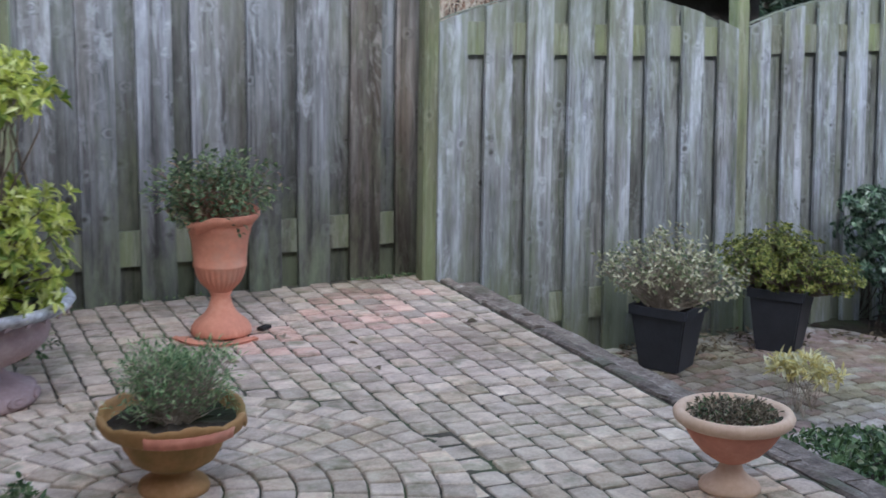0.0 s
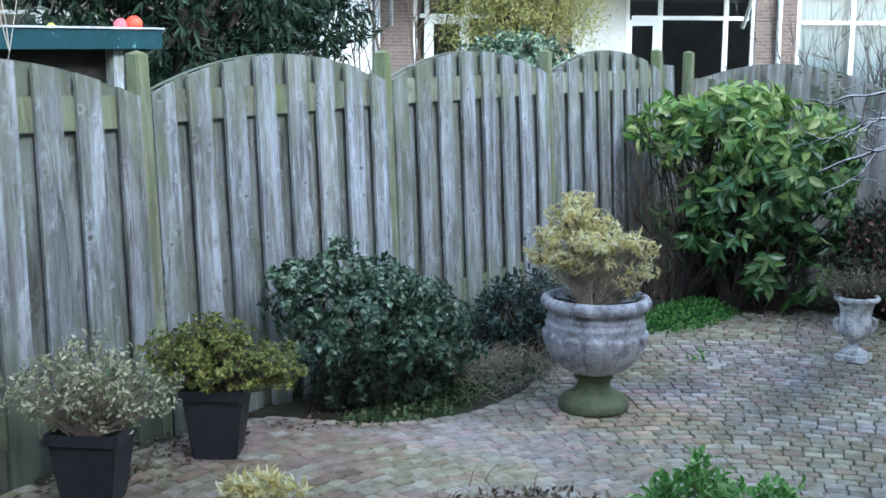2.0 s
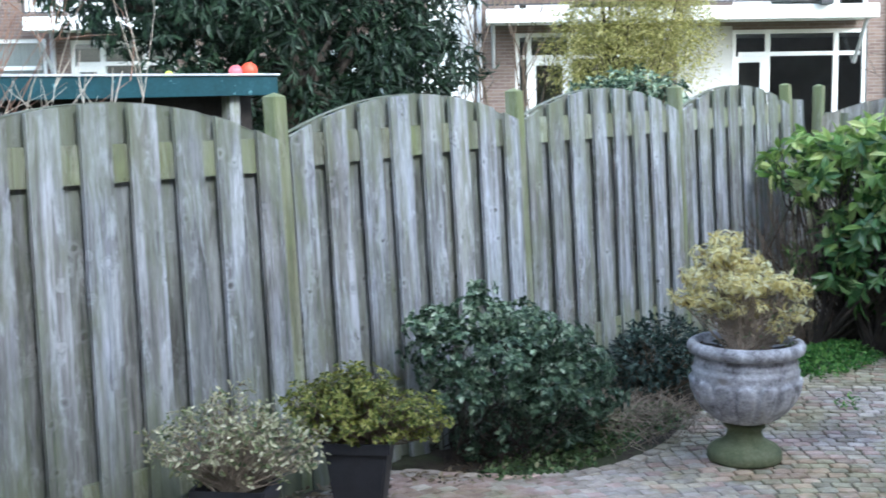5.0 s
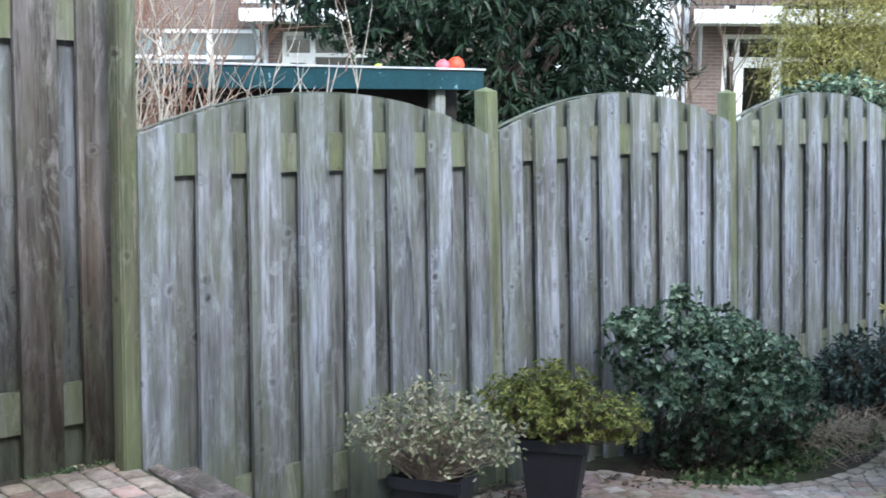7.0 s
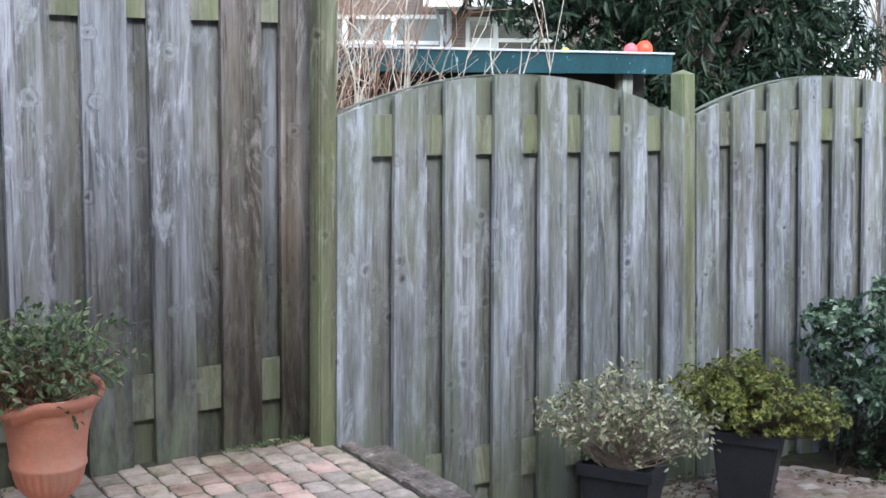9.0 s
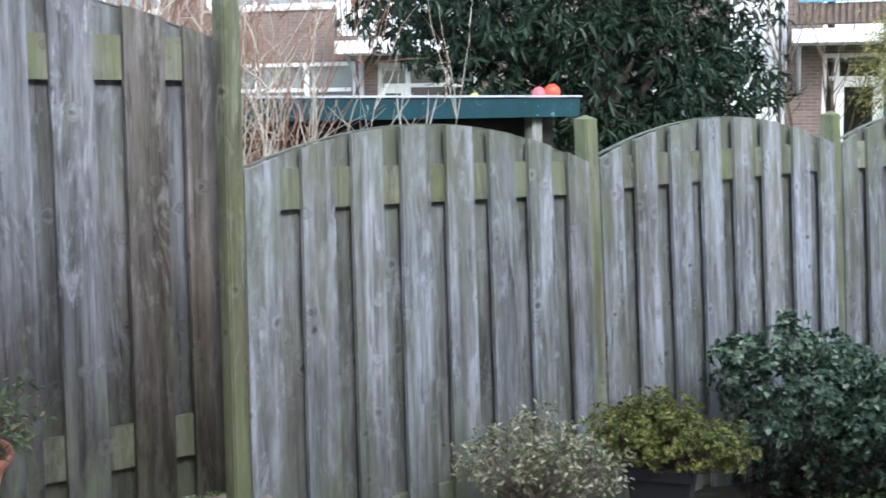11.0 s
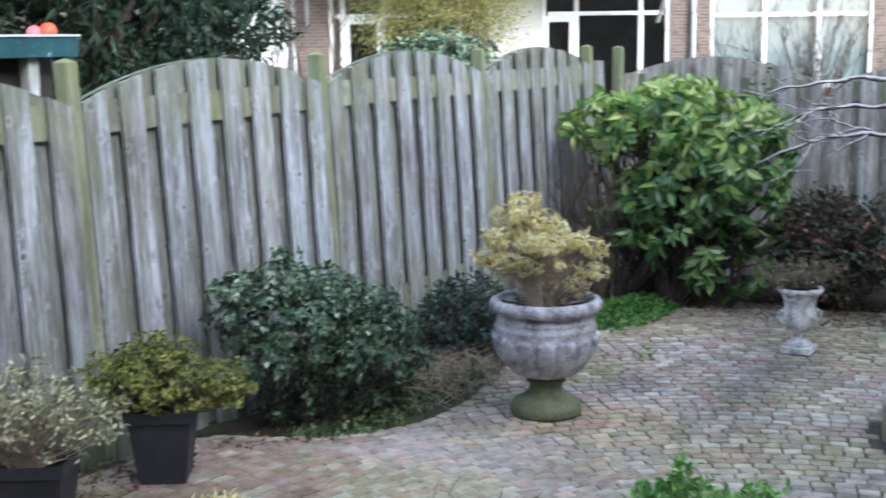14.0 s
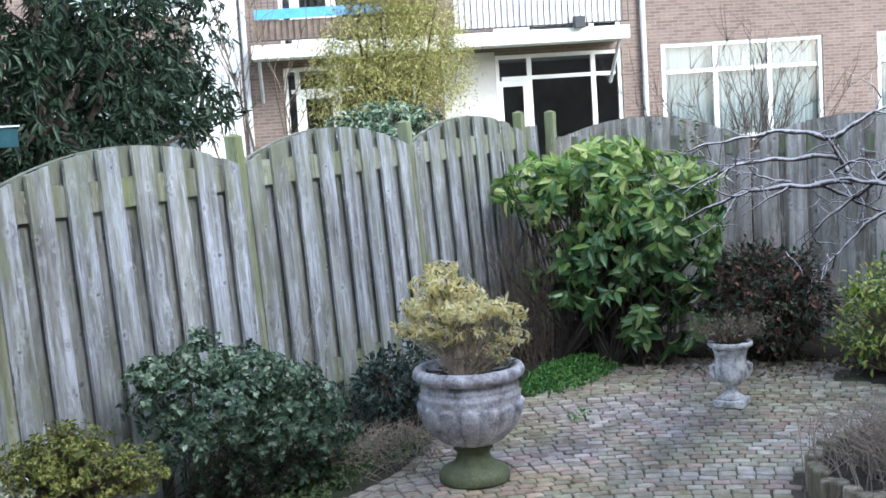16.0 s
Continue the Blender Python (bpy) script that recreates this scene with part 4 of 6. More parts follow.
# the rim is lost on one side
bm = bmesh.new()
seg, prev = 60, None
for k in range(seg + 1):
    a = math.radians(-150) + math.radians(235) * k / seg
    lift = 0.0 if k > 8 else -0.03 * (8 - k) / 8
    lift += 0.025 * smooth01((k - 25) / 25)
    ring = [bm.verts.new((r * math.cos(a), r * math.sin(a), z + lift)) for r, z in ((0.135, 0.45), (0.147, 0.462), (0.158, 0.474), (0.16, 0.49), (0.15, 0.494), (0.142, 0.478), (0.128, 0.458))]
    if prev:
        for j in range(7):
            bm.faces.new((prev[j], ring[j], ring[(j + 1) % 7], prev[(j + 1) % 7]))
    else:
        bm.faces.new(ring)
    prev = ring
bm.faces.new(prev[::-1])
part("rim", bm, M_TERRA, tall, "chipped terracotta rim, one side gone", True)
soil_disc(0.122, 0.44, tall, 8)
tall.scale = (0.9, 0.9, 0.9)
sau = thing("terracotta_saucer", "broken terracotta saucer lying under the tall urn", "saucer", at=(TP[0] - 0.02, TP[1] - 0.015, T))
bm = bmesh.new()
prev = None
for k in range(23):  # only this arc of it is left
    a = math.radians(165) + math.radians(155) * k / 22
    cut = 0.012 * math.sin(k * 1.9) if k in (0, 1, 21, 22) else 0.0
    ring = [bm.verts.new(((r + cut) * math.cos(a), (r + cut) * math.sin(a), z)) for r, z in ((0.10, 0.001), (0.135, 0.001), (0.148, 0.004), (0.152, 0.012), (0.146, 0.013), (0.137, 0.0085), (0.10, 0.0085))]
    if prev:
        for j in range(7):
            bm.faces.new((prev[j], ring[j], ring[(j + 1) % 7], prev[(j + 1) % 7]))
    else:
        bm.faces.new(ring)
    prev = ring
bm.faces.new(prev[::-1])
part("dish", bm, M_TERRA, sau)
shard = thing("terracotta_shard", "small dark broken potsherd lying beside the tall urn", "shard", at=(TP[0] + 0.165, TP[1] + 0.0, T + 0.003), rz=35)
box_ob("sherd", -0.03, 0.03, -0.014, 0.014, 0.0, 0.014, M_DARKWOOD, shard, 0.004)

# wide mossy terracotta bowl near the rosette
VB = (-3.545, -1.945)
vb = vessel("terracotta_bowl", "wide terracotta bowl, mossy and ochre, on a round foot", "planter", (VB[0], VB[1], T + 0.003),
            [(0.06, 0.075), (0.10, 0.085), (0.14, 0.11), (0.165, 0.15), (0.176, 0.185), (0.18, 0.205)], M_TERRA_OLD,
            [(0.118, 0.0), (0.122, 0.012), (0.114, 0.03), (0.085, 0.045), (0.064, 0.06), (0.06, 0.075), (0.066, 0.085)], M_TERRA_OLD,
            [(0.176, 0.20), (0.215, 0.203), (0.236, 0.215), (0.243, 0.245), (0.25, 0.262), (0.245, 0.27), (0.23, 0.266), (0.222, 0.255), (0.212, 0.22)], M_TERRA_OLD, (0.214, 0.235))
bm = bmesh.new()
prev = None
for k in range(25):
    a = math.radians(-130) + math.radians(75) * k / 24
    w_ = 0.003 + 0.0035 * (math.sin(k * 1.6) > 0)
    ring = [bm.verts.new((r * math.cos(a), r * math.sin(a), z)) for r, z in ((0.237 + w_, 0.213), (0.246 + w_, 0.25), (0.240 + w_, 0.25), (0.230, 0.213))]
    if prev:
        for j in range(4):
            bm.faces.new((prev[j], ring[j], ring[(j + 1) % 4], prev[(j + 1) % 4]))
    else:
        bm.faces.new(ring)
    prev = ring
bm.faces.new(prev[::-1])
part("rim_ornament", bm, M_TERRA, vb, "cleaner orange relief along the rim", True)
for ob in vb.children:  # the lip is chipped and worn uneven
    if ob.name.startswith("rim") and "ornament" not in ob.name:
        for v in ob.data.vertices:
            if v.co.z > 0.24:
                a = math.atan2(v.co.y, v.co.x)
                v.co.z += 0.007 * math.sin(3 * a + 0.6) + 0.005 * math.sin(7 * a) + 0.0035 * math.sin(19 * a + 1.0) - (0.03 if -0.5 < a < -0.2 or 2.6 < a < 2.95 else 0.0)
vb.scale = (0.735, 0.735, 0.77)

# bowl with a pale rim by the terrace edge
PB = (-2.3, -2.585)
pb = vessel("pale_rimmed_bowl", "terracotta bowl with a thick pale rim on a flared foot", "planter", (PB[0], PB[1], T + 0.003),
            [(0.03, 0.075), (0.05, 0.083), (0.085, 0.105), (0.115, 0.135), (0.135, 0.165), (0.145, 0.19)], M_TERRA,
            [(0.088, 0.0), (0.09, 0.008), (0.084, 0.018), (0.06, 0.032), (0.04, 0.05), (0.032, 0.068), (0.036, 0.08)], M_TERRA_PALE,
            [(0.143, 0.182), (0.158, 0.186), (0.170, 0.196), (0.173, 0.208), (0.166, 0.219), (0.152, 0.222), (0.14, 0.216), (0.135, 0.2)], M_TERRA_PALE, (0.138, 0.2))
pb.scale = (0.88, 0.88, 0.95)

# big pinkish urn at the left of the terrace
LU = (-3.86, -1.0)
lu = vessel("pinkish_stone_urn", "big pinkish stone urn with a wide grey patterned rim", "urn", (LU[0], LU[1], T + 0.003),
            [(0.10, 0.16), (0.15, 0.18), (0.21, 0.22), (0.25, 0.27), (0.262, 0.32), (0.25, 0.36), (0.235, 0.385)], M_STONE_PINK,
            [(0.205, 0.0), (0.21, 0.02), (0.205, 0.055), (0.19, 0.067), (0.15, 0.08), (0.12, 0.11), (0.10, 0.14), (0.11, 0.165)], M_STONE_PINK,
            [(0.235, 0.38), (0.29, 0.39), (0.33, 0.41), (0.345, 0.435), (0.338, 0.45), (0.31, 0.452), (0.285, 0.44), (0.275, 0.41)], M_STONE, (0.285, 0.425))
bm = bmesh.new()
for k in range(28):
    a = 2 * math.pi * k / 28
    m = Matrix.Translation((0.325 * math.cos(a), 0.325 * math.sin(a), 0.413)) @ Matrix.Rotation(a, 4, "Z") @ Matrix.Rotation(0.7, 4, "X")
    bmesh.ops.create_cube(bm, size=1, matrix=m @ Matrix.Diagonal((0.012, 0.05, 0.012, 1)))
tagged(part("rim_pattern", bm, M_STONE_PINK, lu, "pinkish carved strokes on the rim"), kind="stuff")
for k in range(10):
    a = 2 * math.pi * (k + 0.4) / 10
    bm = bmesh.new()
    lathe(bm, [(0.034, 0.0), (0.032, 0.008), (0.024, 0.012), (0.018, 0.006), (0.012, 0.012), (0.0, 0.014)], 14)
    bm.transform(Matrix.Rotation(a, 4, "Z") @ Matrix.Translation((0.205, 0, 0.036)) @ Matrix.Rotation(math.radians(86), 4, "Y") @ Matrix.Diagonal((0.7, 1.3, 1.0, 1.0)))
    part("boss", bm, M_STONE_PINK, lu, smooth=True)
lu.scale = (0.9, 0.9, 0.7)


# black square pots
def black_pot(x, y, top_w, bot_w, h, rz, label):
    root = thing("black_planter", label, "planter", "black planters", at=(x, y, ground_z(x, y) + 0.004), rz=rz)
    t, b, k = top_w / 2, bot_w / 2, 0.012
    bm = bmesh.new()
    rings = []
    for w_, z in ((b, 0), (t - 0.012, h - 0.045), (t, h - 0.042), (t, h), (t - k, h), (t - 2 * k, h - 0.05), (t - 2.5 * k, h - 0.06)):
        rings.append([bm.verts.new((sx * w_, sy * w_, z)) for sx, sy in ((-1, -1), (1, -1), (1, 1), (-1, 1))])
    for lo, hi in zip(rings, rings[1:]):
        for i in range(4):
            bm.faces.new((lo[i], lo[(i + 1) % 4], hi[(i + 1) % 4], hi[i]))
    bm.faces.new(rings[0][::-1])
    bmesh.ops.bevel(bm, geom=[e for e in bm.edges if abs(e.verts[0].co.z - e.verts[1].co.z) > 0.02], offset=0.008, segments=2, affect="EDGES")
    part("pot", bm, M_BLACKPOT, root)
    box_ob("soil", -t + 0.025, t - 0.025, -t + 0.025, t - 0.025, h - 0.075, h - 0.035, M_SOIL, root)
    return root


POT1, POT2 = (-0.77, -0.495), (-0.07, -0.49)
black_pot(*POT1, 0.28, 0.19, 0.295, -62, "black square tapered planter with a cream-leaved shrub")
black_pot(*POT2, 0.275, 0.185, 0.305, -59, "black square tapered planter with an olive-green shrub")

# ---- plants in vessels ----
z1 = ground_z(*POT1) + 0.26
shrub("variegated_shrub", "twiggy half-bare shrub with cream-edged leaves in a black pot", "shrub", (*POT1, z1),
      [((0, 0, 0.19), (0.26, 0.26, 0.15)), ((-0.11, 0.11, 0.19), (0.2, 0.18, 0.12)), ((0.12, -0.1, 0.16), (0.19, 0.19, 0.12)), ((0.02, 0.0, 0.28), (0.15, 0.15, 0.11))],
      300, 6, 0.027, 0.0145, L_CREAM, M_TWIG_TAN, 41, 0.03, 0.3, 0.0028, 9, second=(L_DRY, 0.08), whorl=(0.95, 0.0, 0.6, 0.6))
z2 = ground_z(*POT2) + 0.265
shrub("olive_shrub", "dense olive-green small-leaved shrub in a black pot", "shrub", (*POT2, z2),
      [((0, 0, 0.15), (0.24, 0.24, 0.14)), ((-0.1, 0.1, 0.18), (0.17, 0.17, 0.12)), ((0.15, -0.16, 0.11), (0.15, 0.15, 0.11)), ((0.0, 0.02, 0.25), (0.15, 0.15, 0.09))],
      760, 7, 0.024, 0.0135, L_OLIVE, M_TWIG, 42, 0.028, 0.3, 0.003, 9, whorl=(0.95, 0.0, 0.7))
zu = ground_z(*URN) + 0.55
GOLD_TIERS = [(-0.10, 0.55, 0.09, 0.035), (-0.15, 0.48, 0.13, 0.04), (-0.04, 0.46, 0.12, 0.04), (0.02, 0.42, 0.1, 0.035), (-0.2, 0.37, 0.13, 0.04), (-0.08, 0.35, 0.14, 0.04), (0.04, 0.33, 0.1, 0.04), (-0.27, 0.27, 0.11, 0.035), (-0.15, 0.25, 0.12, 0.04),
              (0.17, 0.35, 0.08, 0.03), (0.26, 0.31, 0.08, 0.035), (0.24, 0.2, 0.08, 0.04), (0.15, 0.12, 0.09, 0.04), (-0.02, 0.22, 0.12, 0.04)]
shrub("golden_pieris", "half-dry golden-leaved shrub with bare brown twigs in a stone urn", "shrub", (URN[0], URN[1], zu),
      [((0.41 * q, -0.91 * q, h), (r, r, t)) for q, h, r, t in GOLD_TIERS] + [((-0.15, -0.03, 0.36), (0.13, 0.11, 0.04)), ((-0.1, 0.05, 0.24), (0.12, 0.1, 0.04)), ((0.1, 0.12, 0.36), (0.13, 0.13, 0.04))],
      400, 9, 0.045, 0.015, L_GOLD, M_TWIG_TAN, 43, 0.026, 0.3, 0.0028, 12, droop=0.5, second=(L_DRY, 0.07), twig_share=0.55, hub=0.07, floor=0.0, whorl=(1.15, 0.45))
shrub("dry_twigs", "bare pale twigs and dry leaves below the golden shrub", "shrub", (URN[0], URN[1], zu),
      [((0, 0, 0.12), (0.24, 0.24, 0.12)), ((0.06, -0.1, 0.16), (0.2, 0.2, 0.14)), ((-0.05, 0.1, 0.2), (0.15, 0.15, 0.1))], 120, 4, 0.034, 0.012, L_DRY, M_TWIG_TAN, 44, 0.03, 0.2, 0.0032, 14, second=(L_IVY, 0.3))
shrub("urn_shrub", "sparse grey-brown twiggy plant in a small pale urn", "shrub", (SM[0], SM[1], 0.38),
      [((0, 0, 0.11), (0.24, 0.24, 0.09)), ((0.06, -0.12, 0.12), (0.14, 0.14, 0.08)), ((-0.06, 0.12, 0.1), (0.14, 0.14, 0.08))], 150, 4, 0.022, 0.012, L_DRY, M_TWIG, 45, 0.02, 0.2, 0.004, 9, second=(L_POT, 0.4))
shrub("urn_plant", "leafy green shrub with reddish stems in a tall terracotta urn", "shrub", (TP[0], TP[1], T + 0.39),
      [((-0.02, 0.0, 0.13), (0.2, 0.2, 0.12)), ((-0.12, 0.05, 0.16), (0.13, 0.13, 0.09)), ((0.08, -0.02, 0.17), (0.13, 0.13, 0.1))],
      260, 7, 0.026, 0.014, L_POT, M_TWIG_RED, 46, 0.024, 0.25, 0.0025, 9, twig_share=0.6)
shrub("bowl_herb", "soft feathery green herb growing in a wide terracotta bowl", "herb", (VB[0], VB[1], T + 0.18),
      [((0, 0.02, 0.08), (0.11, 0.11, 0.08)), ((-0.03, 0.03, 0.12), (0.08, 0.08, 0.07)), ((0.1, -0.02, 0.1), (0.07, 0.07, 0.09)), ((-0.11, 0.0, 0.02), (0.05, 0.08, 0.03))],
      440, 6, 0.022, 0.0055, L_THYME, M_TWIG_TAN, 47, 0.02, 0.1, 0.002, 16, 0.8)
shrub("bowl_moss", "low dry moss and tiny leaves filling a pale-rimmed bowl", "moss", (PB[0], PB[1], T + 0.187),
      [((0, 0, 0.01), (0.105, 0.105, 0.016))], 420, 5, 0.016, 0.008, L_IVY, None, 48, 0.012, 0.0, second=(L_DRY, 0.86), floor=0.0)
shrub("lime_pieris", "bright yellow-green tiered shrub in a big stone urn", "shrub", (LU[0], LU[1], T + 0.3),
      [((0.0, 0.0, 0.7), (0.24, 0.24, 0.05)), ((0.01, -0.02, 0.62), (0.3, 0.3, 0.055)), ((0.01, 0.0, 0.3), (0.34, 0.34, 0.05)), ((0.0, -0.02, 0.22), (0.35, 0.35, 0.05)), ((0.01, -0.04, 0.12), (0.28, 0.28, 0.05)), ((0.05, -0.05, 0.03), (0.24, 0.24, 0.04))],
      620, 8, 0.042, 0.021, L_LIME, M_TWIG, 49, 0.03, 0.35, 0.006, 6, droop=0.3, floor=-0.03, twig_share=0.25, whorl=(0.95, 0.1, 0.5))

# ---- planting in the ground ----
shrub("evergreen_shrub", "broad grey-green evergreen shrub growing against the fence", "shrub", (1.03, -0.42, 0.02),
      [((-0.08, 0.04, 0.88), (0.08, 0.07, 0.06)), ((-0.12, 0.02, 0.76), (0.19, 0.16, 0.12)), ((-0.42, 0.06, 0.77), (0.18, 0.13, 0.08)), ((-0.36, 0.0, 0.64), (0.26, 0.2, 0.13)), ((0.12, -0.06, 0.68), (0.24, 0.2, 0.13)), ((-0.1, -0.1, 0.54), (0.34, 0.22, 0.16)),
       ((0.36, -0.1, 0.56), (0.2, 0.2, 0.13)), ((0.3, -0.18, 0.42), (0.25, 0.22, 0.15)), ((0.55, -0.14, 0.42), (0.18, 0.2, 0.12)), ((0.64, -0.16, 0.27), (0.16, 0.18, 0.11)), ((0.42, -0.22, 0.26), (0.2, 0.18, 0.12)), ((0.05, -0.2, 0.36), (0.24, 0.16, 0.12)), ((-0.4, -0.06, 0.46), (0.2, 0.16, 0.1)), ((0.1, 0.02, 0.2), (0.4, 0.16, 0.14)), ((0.4, -0.1, 0.12), (0.26, 0.2, 0.08))],
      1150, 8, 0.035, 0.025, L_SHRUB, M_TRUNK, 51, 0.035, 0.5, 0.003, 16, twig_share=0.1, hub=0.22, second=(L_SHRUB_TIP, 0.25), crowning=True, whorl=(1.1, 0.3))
shrub("dark_shrub", "small blue-black leaved shrub behind the stone urn", "shrub", (2.75, -0.42, 0.0),
      [((0, 0, 0.28), (0.36, 0.24, 0.2)), ((-0.2, 0.02, 0.25), (0.25, 0.2, 0.18))], 260, 8, 0.045, 0.022, L_NAVY, M_TWIG, 52, 0.04, 0.4, 0.005)
shrub("laurel_shrub", "large spotted laurel with glossy yellow-flecked leaves in the corner", "shrub", (4.95, -0.97, -0.02),
      [((0.0, 0.02, 1.47), (0.34, 0.36, 0.16)), ((0.0, 0.5, 1.32), (0.4, 0.3, 0.2)), ((-0.05, -0.32, 1.3), (0.5, 0.46, 0.24)), ((-0.12, -0.42, 1.05), (0.5, 0.44, 0.26)), ((0.0, 0.2, 1.18), (0.45, 0.4, 0.24)), ((-0.1, -0.1, 0.84), (0.45, 0.42, 0.26)), ((-0.05, -0.5, 0.76), (0.42, 0.32, 0.26)),
       ((-0.12, 0.26, 0.66), (0.36, 0.26, 0.2)), ((-0.16, -0.24, 0.5), (0.4, 0.4, 0.22)), ((-0.1, -0.42, 0.3), (0.36, 0.26, 0.16))],
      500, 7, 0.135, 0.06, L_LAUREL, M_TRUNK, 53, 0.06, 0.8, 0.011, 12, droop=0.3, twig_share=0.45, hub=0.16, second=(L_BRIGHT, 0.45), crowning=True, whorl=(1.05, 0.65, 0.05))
bare_stems_at = (4.7, -0.45, 0.0)
shrub("red_leaved_shrub", "dark red-brown leaved rounded shrub by the back fence", "shrub", (5.05, -2.06, -0.02),
      [((0, 0, 0.45), (0.38, 0.46, 0.35)), ((0.05, 0.08, 0.62), (0.3, 0.33, 0.2))], 700, 9, 0.05, 0.026, L_RED, M_TRUNK, 54, 0.05, 0.55, 0.006, second=(L_SHRUB, 0.45), twig_share=0.3)
shrub("yellow_green_shrub", "loose yellow-green shrub beside the back fence", "shrub", (4.75, -3.05, -0.02),
      [((0, 0, 0.42), (0.42, 0.44, 0.28)), ((0.05, 0.05, 0.6), (0.3, 0.32, 0.18)), ((0, 0.1, 0.22), (0.35, 0.42, 0.16))], 360, 8, 0.05, 0.024, L_LIME, M_TWIG, 55, 0.05, 0.5, 0.006, second=(L_FRESH, 0.3))


def carpet(name, label, category, places, mat, length, width, seed, up=1.0, second=None):
    """Low leaves scattered over a patch of ground."""
    rng = np.random.default_rng(seed)
    p = np.array(places)
    d = rng.normal(0, 0.7, (len(p), 3))
    d[:, 2] = np.abs(d[:, 2]) * min(1.0, 2 * up) + up * 0.5
    ob = leaf_mesh(name, p, d, length, width, mat, None, rng)
    return tagged(ob, label, category, kind="stuff")


def patch(rng, cx, cy, rx, ry, n, hmax, rz=0.0):
    a, r = rng.uniform(0, 2 * math.pi, n), np.sqrt(rng.uniform(0, 1, n)) * rng.uniform(0.85, 1.1, n)
    x, y = rx * r * np.cos(a), ry * r * np.sin(a)
    c, s = math.cos(rz), math.sin(rz)
    X, Y = cx + c * x - s * y, cy + s * x + c * y
    h = rng.uniform(0, hmax, n) * np.clip(1.15 - r, 0, 1)
    return [(px, py, ground_z(px, py) + hz) for px, py, hz in zip(X, Y, h)]


rg = np.random.default_rng(77)
carpet("ground_cover", "bright green low ground cover beside the laurel", "ground cover", patch(rg, 4.4, -0.85, 0.7, 0.28, 2600, 0.1), L_FRESH, 0.036, 0.017, 61)
carpet("ivy", "low ivy and weeds covering the bed along the fence", "ground cover", patch(rg, 1.45, -0.55, 0.7, 0.22, 1500, 0.06) + patch(rg, 2.1, -0.55, 0.55, 0.24, 1000, 0.09), L_IVY, 0.034, 0.024, 62, 0.6)
carpet("leaf_litter", "dry fallen leaves and litter on the bed's soil", "leaf litter", patch(rg, 1.5, -0.4, 1.0, 0.32, 1100, 0.02) + patch(rg, 2.1, -0.5, 0.5, 0.26, 900, 0.07) + patch(rg, 4.9, -1.6, 0.5, 1.4, 900, 0.03) + patch(rg, -0.3, -0.3, 0.6, 0.25, 260, 0.015), L_DRY, 0.04, 0.022, 63, 0.2)


def grass_tuft(name, label, category, cx, cy, z, spread, n, height, mat, seed, r=0.0022, flop=0.5):
    rng = np.random.default_rng(seed)
    paths = []
    for _ in range(n):
        x, y = cx + rng.normal(0, spread), cy + rng.normal(0, spread)
        dx, dy = rng.normal(0, flop, 2) * height
        h = height * rng.uniform(0.5, 1.1)
        paths.append([(x, y, z, r), (x + dx * 0.4, y + dy * 0.4, z + h * 0.65, r * 0.8), (x + dx, y + dy, z + h, r * 0.4)])
    V, F = tubes(paths, 3)
    return tagged(mesh_ob(name, V, F, mat), label, category, kind="stuff")


grass_tuft("dry_stalks", "tangle of dry brown stalks and twigs in the fence bed", "dry stalks", 2.15, -0.52, 0.0, 0.22, 420, 0.17, M_TWIG_TAN, 64, 0.0024, 0.9)
grass_tuft("bare_shoots", "a few bare pale shoots growing up the fence", "shoots", 1.95, -0.22, 0.0, 0.1, 14, 1.0, M_TWIG_GREY, 65, 0.004, 0.12)

# log-edged bed with dry heather
LOGC = (2.42, -3.68)
for k in range(54):
    a = math.radians(40 + 6.667 * k)
    rl = 0.75
    lx, ly = LOGC[0] + rl * math.cos(a), LOGC[1] + rl * math.sin(a)
    bm = bmesh.new()
    hh = 0.135 + 0.012 * math.sin(k * 2.3)
    lathe(bm, [(0.043, -0.05), (0.044, hh - 0.012), (0.04, hh - 0.003), (0.033, hh)], 16)
    ob = part("log_edging", bm, M_LOG)
    ob.matrix_basis = pose(lx, ly, ground_z(lx, ly), 1.5 * math.sin(k), 1.5 * math.cos(k * 1.7), 20 * k)
    tagged(ob, "short round weathered wooden edging log", "edging log", "log edging round the heather bed")
bm = bmesh.new()
lathe(bm, [(0.71, -0.04), (0.71, 0.10), (0.4, 0.125), (0.05, 0.13)], 32)
ob = part("bed_soil", bm, M_SOIL)
ob.location = (*LOGC, 0)
tagged(ob, "dark soil filling the log-edged bed", "soil", kind="structure")
grass_tuft("dry_heather", "dry brown heather stems in the log-edged bed", "heather", LOGC[0] - 0.04, LOGC[1] + 0.02, 0.11, 0.24, 3200, 0.25, M_TWIG_TAN, 66, 0.0028, 0.5)
carpet("heather_leaves", "tiny brown heather leaves in the log-edged bed", "heather", [(x, y, z + 0.2) for x, y, z in patch(rg, LOGC[0], LOGC[1], 0.55, 0.55, 2000, 0.2)], L_DRY, 0.022, 0.008, 67, 0.8, None)

